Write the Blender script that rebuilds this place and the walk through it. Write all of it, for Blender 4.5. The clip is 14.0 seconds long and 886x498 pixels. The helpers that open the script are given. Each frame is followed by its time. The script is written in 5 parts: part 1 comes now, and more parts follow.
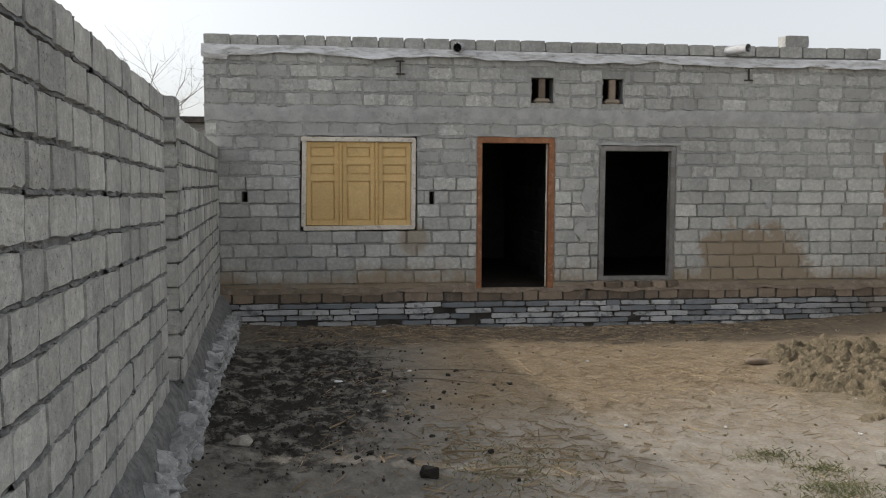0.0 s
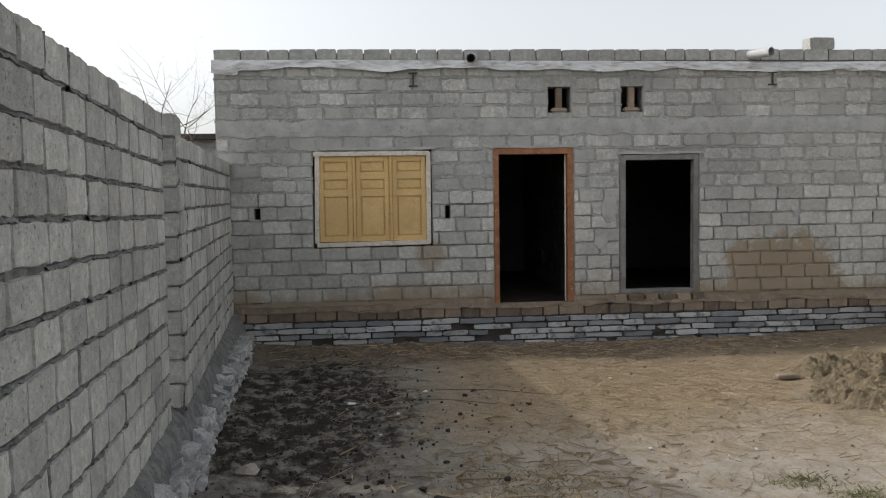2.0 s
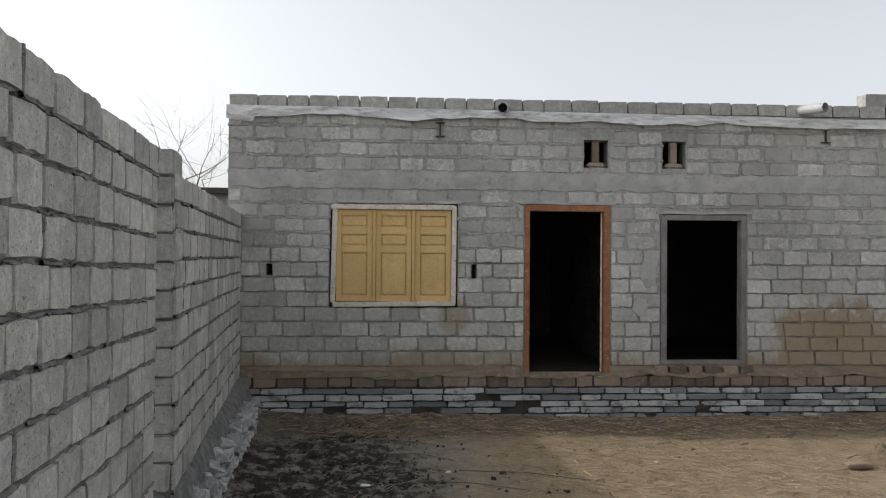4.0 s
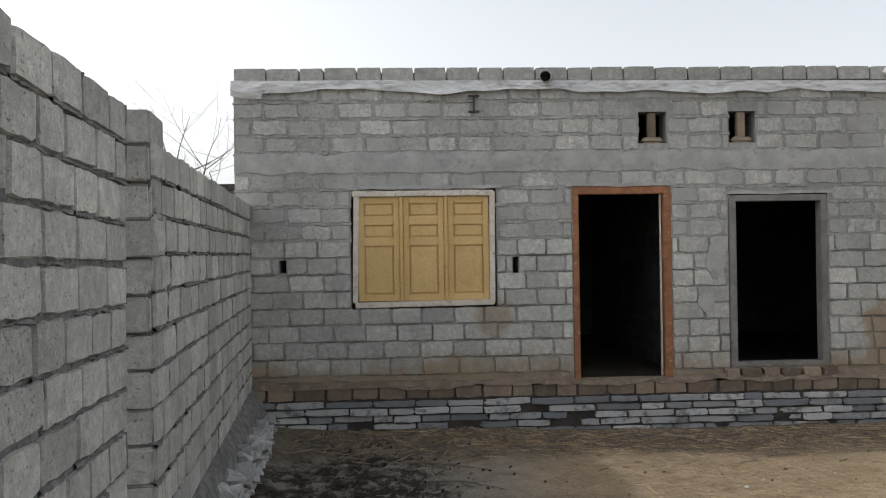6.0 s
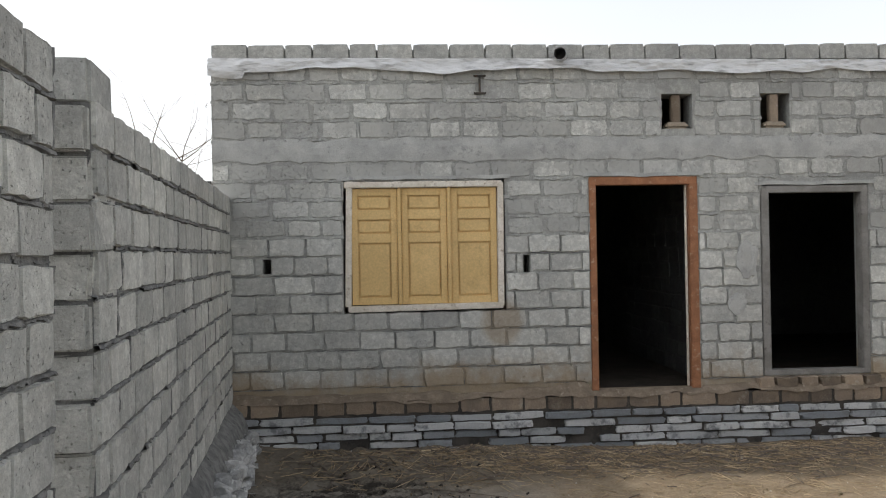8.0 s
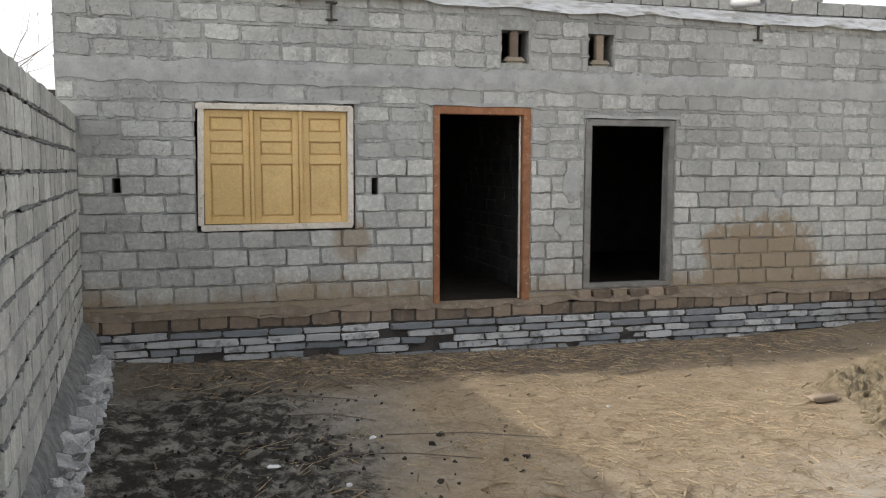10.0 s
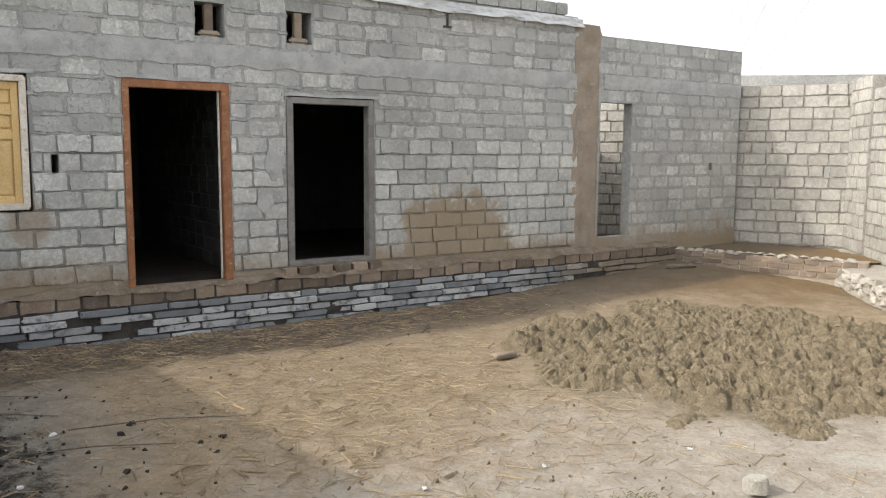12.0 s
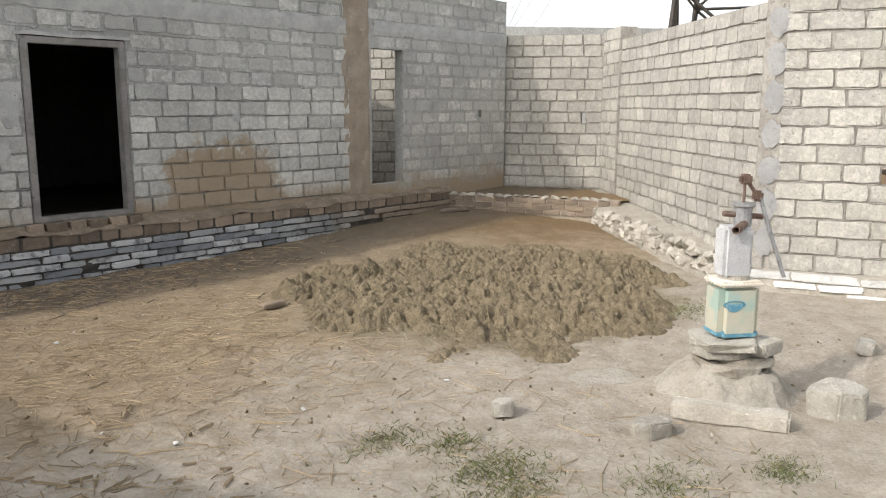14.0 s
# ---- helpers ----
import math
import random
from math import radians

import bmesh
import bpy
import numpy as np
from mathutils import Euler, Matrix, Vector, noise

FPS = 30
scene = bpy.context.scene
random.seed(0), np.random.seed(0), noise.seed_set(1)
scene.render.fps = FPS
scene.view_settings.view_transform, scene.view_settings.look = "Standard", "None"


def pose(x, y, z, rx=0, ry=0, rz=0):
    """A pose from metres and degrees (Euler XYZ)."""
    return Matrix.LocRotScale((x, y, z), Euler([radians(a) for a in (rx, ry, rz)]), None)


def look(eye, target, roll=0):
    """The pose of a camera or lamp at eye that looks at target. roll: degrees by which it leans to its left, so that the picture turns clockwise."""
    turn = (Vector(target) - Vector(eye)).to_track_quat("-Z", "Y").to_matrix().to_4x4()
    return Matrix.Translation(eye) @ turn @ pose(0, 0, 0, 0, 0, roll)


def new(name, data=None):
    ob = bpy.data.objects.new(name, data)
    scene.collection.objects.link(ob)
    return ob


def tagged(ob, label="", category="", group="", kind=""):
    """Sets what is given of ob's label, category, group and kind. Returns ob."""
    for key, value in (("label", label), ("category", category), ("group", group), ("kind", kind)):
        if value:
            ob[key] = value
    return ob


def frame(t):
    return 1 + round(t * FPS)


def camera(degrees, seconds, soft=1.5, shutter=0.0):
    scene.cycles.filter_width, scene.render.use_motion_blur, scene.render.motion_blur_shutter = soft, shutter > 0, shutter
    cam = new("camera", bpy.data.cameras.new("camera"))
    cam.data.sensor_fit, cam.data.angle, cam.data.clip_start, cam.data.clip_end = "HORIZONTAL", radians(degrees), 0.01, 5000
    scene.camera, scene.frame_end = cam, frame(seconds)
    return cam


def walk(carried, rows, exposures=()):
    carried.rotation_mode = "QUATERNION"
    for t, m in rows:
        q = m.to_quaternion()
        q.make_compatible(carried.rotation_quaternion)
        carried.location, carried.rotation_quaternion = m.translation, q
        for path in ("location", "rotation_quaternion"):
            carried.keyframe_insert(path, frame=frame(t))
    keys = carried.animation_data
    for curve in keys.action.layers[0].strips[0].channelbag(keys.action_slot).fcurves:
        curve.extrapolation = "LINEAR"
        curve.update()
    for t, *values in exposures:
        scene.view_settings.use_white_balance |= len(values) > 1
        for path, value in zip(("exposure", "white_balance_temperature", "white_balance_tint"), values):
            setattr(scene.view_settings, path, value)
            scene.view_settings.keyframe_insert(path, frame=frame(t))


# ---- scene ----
cam = camera(57.1, 14.0, 1.1)
PATH = [
    (0, (0.171, -0.5, 1.846), (0.395, 1.481, 1.684), 0.2),
    (0.5, (0.144, -0.534, 1.851), (0.377, 1.443, 1.661), 0.0),
    (1, (0.148, -0.537, 1.851), (0.384, 1.439, 1.654), -0.3),
    (1.5, (0.186, -0.399, 1.842), (0.403, 1.58, 1.643), -0.5),
    (2, (0.285, -0.27, 1.867), (0.451, 1.719, 1.734), -0.9),
    (2.5, (0.269, -0.162, 1.859), (0.429, 1.829, 1.749), -0.3),
    (3, (0.186, 0.033, 1.855), (0.394, 2.022, 1.8), 0.9),
    (3.5, (0.164, 0.215, 1.821), (0.406, 2.199, 1.776), 0.9),
    (4, (0.23, 0.492, 1.82), (0.359, 2.488, 1.839), 0.4),
    (4.2, (0.233, 0.598, 1.803), (0.294, 2.596, 1.83), 0.3),
    (6.3, (0.036, 1.849, 1.781), (0.124, 3.847, 1.79), -0.9),
    (6.5, (-0.017, 1.983, 1.779), (0.066, 3.982, 1.792), -0.6),
    (7, (-0.047, 2.198, 1.75), (0.034, 4.196, 1.781), -1.0),
    (7.5, (-0.012, 2.442, 1.724), (0.084, 4.44, 1.76), -1.4),
    (7.7, (-0.01, 2.504, 1.739), (0.088, 4.501, 1.77), -1.3),
    (9.8, (-0.165, 2.072, 1.797), (0.319, 4.004, 1.613), 0.3),
    (10, (-0.182, 2.042, 1.812), (0.327, 3.967, 1.618), 0.1),
    (10.5, (-0.212, 1.983, 1.809), (0.515, 3.834, 1.603), -0.0),
    (11, (-0.231, 2.001, 1.795), (0.659, 3.779, 1.579), 0.6),
    (11.5, (-0.181, 1.952, 1.809), (0.84, 3.656, 1.572), 0.9),
    (12, (0.001, 1.899, 1.789), (1.11, 3.546, 1.55), 0.4),
    (12.5, (0.139, 1.843, 1.771), (1.279, 3.466, 1.516), 0.9),
    (13, (0.18, 1.793, 1.764), (1.429, 3.333, 1.499), 1.0),
    (13.5, (0.213, 1.767, 1.737), (1.631, 3.146, 1.436), 1.1),
    (14, (0.211, 1.761, 1.722), (1.684, 3.068, 1.372), 0.3),
]
walk(cam, [(t, look(eye, target, roll)) for t, eye, target, roll in PATH], [(0, 0.64), (2, 0.68), (4, 0.64), (7.5, 1.0), (10, 1.30), (11.5, 1.36), (13, 1.42), (13.5, 1.29), (14, 1.17)])

# ---- world, sun ----
world = bpy.data.worlds.new("sky")
scene.world = world
world.use_nodes = True
wn, wl = world.node_tree.nodes, world.node_tree.links
wn.clear()
SUN_ELEV, SUN_AZ = 35.5, math.atan2(-1.06, 0.268)
sky = wn.new("ShaderNodeTexSky")
sky.sky_type, sky.sun_disc = "NISHITA", False
sky.sun_elevation, sky.sun_rotation = radians(SUN_ELEV), SUN_AZ
sky.air_density, sky.dust_density, sky.ozone_density = 1.0, 3.0, 1.5
hs = wn.new("ShaderNodeHueSaturation")
hs.inputs["Saturation"].default_value = 0.22
bgn = wn.new("ShaderNodeBackground")
bgn.inputs["Strength"].default_value = 0.14
wout = wn.new("ShaderNodeOutputWorld")
wl.new(sky.outputs[0], hs.inputs["Color"])
wl.new(hs.outputs[0], bgn.inputs["Color"])
wl.new(bgn.outputs[0], wout.inputs["Surface"])
sun_data = bpy.data.lights.new("sun", "SUN")
sun_data.energy, sun_data.angle, sun_data.color = 1.0, radians(1.2), (1.0, 0.94, 0.86)
sun = new("sun", sun_data)
ce = math.cos(radians(SUN_ELEV))
sun.matrix_world = look((-20, 10, 20), Vector((-20, 10, 20)) - Vector((math.sin(SUN_AZ) * ce, math.cos(SUN_AZ) * ce, math.sin(radians(SUN_ELEV)))))


# ---- materials ----
class Nodes:
    """Short hand for a node material."""

    def __init__(self, name, island=False):
        self.m = bpy.data.materials.new(name)
        self.m.use_nodes = True
        self.t = self.m.node_tree
        self.b = self.t.nodes["Principled BSDF"]
        geo = self.t.nodes.new("ShaderNodeNewGeometry")
        self.pos = geo.outputs["Position"]
        self.rand = geo.outputs["Random Per Island"] if island else self.t.nodes.new("ShaderNodeObjectInfo").outputs["Random"]

    def put(self, value, socket):
        if isinstance(value, bpy.types.NodeSocket):
            self.t.links.new(value, socket)
        elif isinstance(value, tuple) and len(value) == 3 and socket.type == "RGBA":
            socket.default_value = (*value, 1)
        else:
            socket.default_value = value

    def noise(self, scale, detail=4, rough=0.6, vec=None, warp=0.0):
        n = self.t.nodes.new("ShaderNodeTexNoise")
        n.inputs["Scale"].default_value, n.inputs["Detail"].default_value, n.inputs["Roughness"].default_value = scale, detail, rough
        n.inputs["Distortion"].default_value = warp
        self.put(vec or self.pos, n.inputs["Vector"])
        return n.outputs["Fac"]

    def voronoi(self, scale):
        n = self.t.nodes.new("ShaderNodeTexVoronoi")
        n.inputs["Scale"].default_value = scale
        self.put(self.pos, n.inputs["Vector"])
        return n.outputs["Distance"]

    def maths(self, op, a, b=0.0, clamp=False):
        n = self.t.nodes.new("ShaderNodeMath")
        n.operation, n.use_clamp = op, clamp
        self.put(a, n.inputs[0]), self.put(b, n.inputs[1])
        return n.outputs[0]

    def ramp(self, v, lo, hi):
        n = self.t.nodes.new("ShaderNodeMapRange")
        n.interpolation_type = "SMOOTHSTEP"
        for key, val in (("Value", v), ("From Min", lo), ("From Max", hi)):
            self.put(val, n.inputs[key])
        return n.outputs[0]

    def mix(self, f, a, b, kind="MIX"):
        n = self.t.nodes.new("ShaderNodeMix")
        n.data_type, n.blend_type = "RGBA", kind
        self.put(f, n.inputs[0]), self.put(a, n.inputs[6]), self.put(b, n.inputs[7])
        return n.outputs[2]

    def xyz(self):
        n = self.t.nodes.new("ShaderNodeSeparateXYZ")
        self.put(self.pos, n.inputs[0])
        return n.outputs

    def stretch(self, x, y, z):
        n = self.t.nodes.new("ShaderNodeVectorMath")
        n.operation = "MULTIPLY"
        self.put(self.pos, n.inputs[0])
        n.inputs[1].default_value = (x, y, z)
        return n.outputs[0]

    def done(self, color, rough=0.9, bump=None, dist=0.004, metal=0.0, spec=0.25):
        self.put(color, self.b.inputs["Base Color"])
        self.put(rough, self.b.inputs["Roughness"])
        self.b.inputs["Metallic"].default_value = metal
        self.b.inputs["Specular IOR Level"].default_value = spec
        if bump is not None:
            n = self.t.nodes.new("ShaderNodeBump")
            n.inputs["Distance"].default_value = dist
            self.put(bump, n.inputs["Height"])
            self.put(n.outputs[0], self.b.inputs["Normal"])
        return self.m


def grainy(name, a, b, c=None, scale=6.0, fine=90.0, spread=0.3, dist=0.004, rough=0.92, metal=0.0, spec=0.25, island=False):
    """A rough surface: two colours mottled, a third in spots, each piece of its own shade."""
    n = Nodes(name, island)
    col = n.mix(n.ramp(n.noise(scale), 0.35, 0.65), a, b)
    if c:
        col = n.mix(n.ramp(n.noise(scale * 2.3, 5, 0.7), 0.56, 0.7), col, c)
    g = n.noise(fine, 3, 0.7)
    col = n.mix(0.5, col, n.mix(g, (0.35, 0.35, 0.35), (1.65, 1.65, 1.65)), "MULTIPLY")
    shade = n.maths("ADD", n.maths("MULTIPLY", n.rand, spread), 1 - spread / 2)
    col = n.mix(1.0, col, shade, "MULTIPLY")
    h = n.maths("ADD", n.maths("MULTIPLY", g, 0.5), n.noise(scale * 4, 4))
    return n.done(col, rough, h, dist, metal, spec)


def block_material(name, a, b, c, mud=True, spread=0.3, island=False, smear=0.0):
    """Cast concrete block: pitted grey face, some warmer, mud splashed low and in one stained patch."""
    n = Nodes(name, island)
    col = n.mix(n.rand, a, b)
    col = n.mix(n.maths("MULTIPLY", n.ramp(n.noise(3.0, 5, 0.65), 0.5, 0.72), 0.7), col, c)
    shade = n.maths("ADD", n.maths("MULTIPLY", n.maths("FRACT", n.maths("MULTIPLY", n.rand, 7.31)), spread), 1 - spread / 2)
    col = n.mix(1.0, col, shade, "MULTIPLY")
    g = n.noise(110, 3, 0.75)
    col = n.mix(0.45, col, n.mix(g, (0.4, 0.4, 0.4), (1.6, 1.6, 1.6)), "MULTIPLY")
    pits = n.ramp(n.noise(75, 3, 0.6), 0.61, 0.72)
    col = n.mix(n.maths("MULTIPLY", pits, 0.33), col, (0.10, 0.10, 0.092))
    scuff = n.ramp(n.noise(19, 6, 0.8), 0.42, 0.66)
    col = n.mix(1.0, col, n.mix(scuff, (0.84, 0.84, 0.835), (1.13, 1.13, 1.12)), "MULTIPLY")
    if smear:
        sm = n.ramp(n.noise(7, 6, 0.75), 0.47, 0.6)
        own = n.ramp(n.maths("FRACT", n.maths("MULTIPLY", n.rand, 13.7)), 0.35, 0.95)
        cover = n.maths("MULTIPLY", n.maths("MAXIMUM", sm, own), smear)
        col = n.mix(cover, col, (0.415, 0.412, 0.392))
    broad = n.ramp(n.noise(0.8, 5, 0.7), 0.3, 0.7)
    col = n.mix(1.0, col, n.mix(broad, (0.80, 0.80, 0.80), (1.08, 1.08, 1.07)), "MULTIPLY")
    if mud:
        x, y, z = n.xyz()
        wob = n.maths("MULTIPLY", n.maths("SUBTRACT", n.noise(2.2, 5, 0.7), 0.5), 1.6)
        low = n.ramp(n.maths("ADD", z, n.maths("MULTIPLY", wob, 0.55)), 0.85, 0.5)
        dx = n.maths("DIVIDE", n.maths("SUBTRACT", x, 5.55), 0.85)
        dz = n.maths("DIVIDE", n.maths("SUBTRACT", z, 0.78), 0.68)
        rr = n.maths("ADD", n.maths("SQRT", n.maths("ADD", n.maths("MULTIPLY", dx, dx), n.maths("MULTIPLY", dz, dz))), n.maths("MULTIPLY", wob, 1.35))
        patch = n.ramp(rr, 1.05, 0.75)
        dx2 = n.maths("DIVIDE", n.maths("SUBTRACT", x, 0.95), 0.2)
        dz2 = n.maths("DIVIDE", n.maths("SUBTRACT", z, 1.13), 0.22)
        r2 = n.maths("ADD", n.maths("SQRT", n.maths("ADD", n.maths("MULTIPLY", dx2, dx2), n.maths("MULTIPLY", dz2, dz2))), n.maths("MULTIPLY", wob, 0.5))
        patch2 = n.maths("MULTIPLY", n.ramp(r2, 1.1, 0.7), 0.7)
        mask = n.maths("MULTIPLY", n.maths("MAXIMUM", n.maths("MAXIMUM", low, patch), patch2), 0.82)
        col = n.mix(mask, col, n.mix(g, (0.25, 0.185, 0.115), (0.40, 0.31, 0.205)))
    h = n.maths("ADD", n.maths("MULTIPLY", g, 0.35), n.maths("SUBTRACT", n.noise(14, 4, 0.6), n.maths("MULTIPLY", pits, 0.8)))
    return n.done(col, 0.95, h, 0.011, spec=0.15)


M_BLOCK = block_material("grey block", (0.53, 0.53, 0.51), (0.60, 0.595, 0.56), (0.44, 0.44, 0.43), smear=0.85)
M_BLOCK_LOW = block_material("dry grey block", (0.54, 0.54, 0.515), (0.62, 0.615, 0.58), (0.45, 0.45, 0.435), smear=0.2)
# Room block in a darker grey: the unlit rooms' shade put into the colour.
M_BLOCK_SHADE = block_material("shaded room block", (0.13, 0.13, 0.125), (0.16, 0.16, 0.15), (0.1, 0.1, 0.1), mud=False)
M_BLOCK_JOIN = block_material("grey block run", (0.50, 0.50, 0.48), (0.58, 0.575, 0.545), (0.42, 0.42, 0.41), island=True)
M_BLOCK_L = block_material("weathered block", (0.50, 0.50, 0.475), (0.60, 0.595, 0.56), (0.38, 0.38, 0.365), mud=False)
M_BLOCK_R = block_material("pale block", (0.415, 0.394, 0.352), (0.475, 0.452, 0.409), (0.355, 0.337, 0.305), mud=False, spread=0.18)
M_CAP = block_material("clean block", (0.44, 0.44, 0.42), (0.5, 0.495, 0.47), (0.38, 0.38, 0.37), mud=False, spread=0.16)
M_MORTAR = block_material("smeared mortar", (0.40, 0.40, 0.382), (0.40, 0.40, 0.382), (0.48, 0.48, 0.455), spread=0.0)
M_MORTAR_L = grainy("weathered mortar", (0.15, 0.15, 0.147), (0.25, 0.25, 0.24), (0.07, 0.07, 0.07), 11, 90, 0.0, 0.012)
M_MORTAR_R = grainy("pale mortar", (0.25, 0.23, 0.205), (0.36, 0.335, 0.295), (0.15, 0.14, 0.125), 9, 90, 0.0, 0.01)
M_BAND = grainy("cement render", (0.36, 0.36, 0.348), (0.45, 0.45, 0.43), (0.30, 0.30, 0.29), 5, 120, 0.0, 0.006)
M_MUD_COL = grainy("mud plaster", (0.35, 0.295, 0.23), (0.29, 0.24, 0.185), (0.39, 0.34, 0.275), 4, 60, 0.1, 0.012)
M_FILLET = grainy("grey mud", (0.25, 0.20, 0.15), (0.17, 0.135, 0.10), (0.31, 0.26, 0.2), 6, 60, 0.0, 0.012)
M_BRICK = grainy("brown brick", (0.27, 0.21, 0.155), (0.20, 0.16, 0.125), (0.32, 0.275, 0.22), 5, 80, 0.7, 0.008)
M_SHUT = grainy("ochre painted wood", (0.65, 0.45, 0.195), (0.70, 0.49, 0.22), (0.59, 0.40, 0.175), 3, 60, 0.08, 0.001, 0.62, spec=0.3)
M_WHITE = grainy("whitewashed wood", (0.62, 0.56, 0.47), (0.74, 0.69, 0.61), (0.38, 0.31, 0.24), 9, 90, 0.1, 0.002, 0.8)
M_DOOR = grainy("red-brown door wood", (0.36, 0.165, 0.085), (0.27, 0.125, 0.065), (0.46, 0.31, 0.21), 9, 70, 0.15, 0.003, 0.75)
M_FRAME = grainy("grey weathered wood", (0.19, 0.18, 0.165), (0.25, 0.24, 0.225), (0.14, 0.13, 0.12), 7, 80, 0.15, 0.003, 0.85)
M_STEEL = grainy("dark steel", (0.06, 0.058, 0.055), (0.1, 0.085, 0.07), (0.14, 0.08, 0.05), 12, 120, 0.1, 0.002, 0.6, 0.6)
M_PVC = grainy("grey pipe plastic", (0.36, 0.36, 0.37), (0.42, 0.42, 0.42), (0.28, 0.27, 0.26), 8, 60, 0.1, 0.001, 0.5)
M_WHITEWASH = grainy("limewashed rubble", (0.52, 0.52, 0.51), (0.34, 0.34, 0.335), (0.70, 0.70, 0.69), 9, 70, 0.5, 0.02)
M_PALE_STONE = grainy("pale stone", (0.45, 0.42, 0.36), (0.36, 0.33, 0.28), (0.55, 0.53, 0.49), 7, 70, 0.35, 0.015)
M_ROCK = grainy("limestone", (0.44, 0.415, 0.36), (0.36, 0.335, 0.285), (0.52, 0.50, 0.455), 8, 70, 0.2, 0.012)
M_STRAW = grainy("dry straw", (0.35, 0.27, 0.17), (0.25, 0.185, 0.115), (0.45, 0.37, 0.26), 3, 40, 0.7, 0.001, island=True)
M_TWIG = grainy("dry twig bark", (0.13, 0.105, 0.085), (0.18, 0.15, 0.12), None, 20, 90, 0.2, 0.002)
M_GRASS = grainy("dusty grass", (0.10, 0.115, 0.045), (0.19, 0.185, 0.09), None, 6, 40, 0.4, 0.001, island=True)
M_CLOD = grainy("dark dung", (0.035, 0.032, 0.028), (0.06, 0.053, 0.045), None, 20, 90, 0.4, 0.01)
M_SCRAP = grainy("white scrap", (0.6, 0.6, 0.58), (0.7, 0.7, 0.68), None, 20, 90, 0.3, 0.002)
M_CEM = grainy("whitish cement", (0.42, 0.42, 0.42), (0.5, 0.5, 0.5), (0.36, 0.35, 0.34), 8, 90, 0.1, 0.004)


def slate_material():
    n = Nodes("slate slab")
    f = n.ramp(n.rand, 0.1, 0.95)
    col = n.mix(f, (0.22, 0.235, 0.25), (0.58, 0.58, 0.575))
    col = n.mix(n.ramp(n.noise(8, 5, 0.7), 0.48, 0.66), col, (0.20, 0.205, 0.21))
    g = n.noise(70, 4, 0.7)
    col = n.mix(0.4, col, n.mix(g, (0.4, 0.4, 0.4), (1.6, 1.6, 1.6)), "MULTIPLY")
    x, y, z = n.xyz()
    dirt = n.ramp(n.maths("ADD", x, n.maths("MULTIPLY", n.noise(1.5, 4), 2.5)), 7.6, 9.0)
    col = n.mix(n.maths("MULTIPLY", dirt, 0.85), col, n.mix(g, (0.2, 0.15, 0.1), (0.3, 0.24, 0.17)))
    return n.done(col, 0.8, n.maths("ADD", g, n.noise(12, 3)), 0.008)


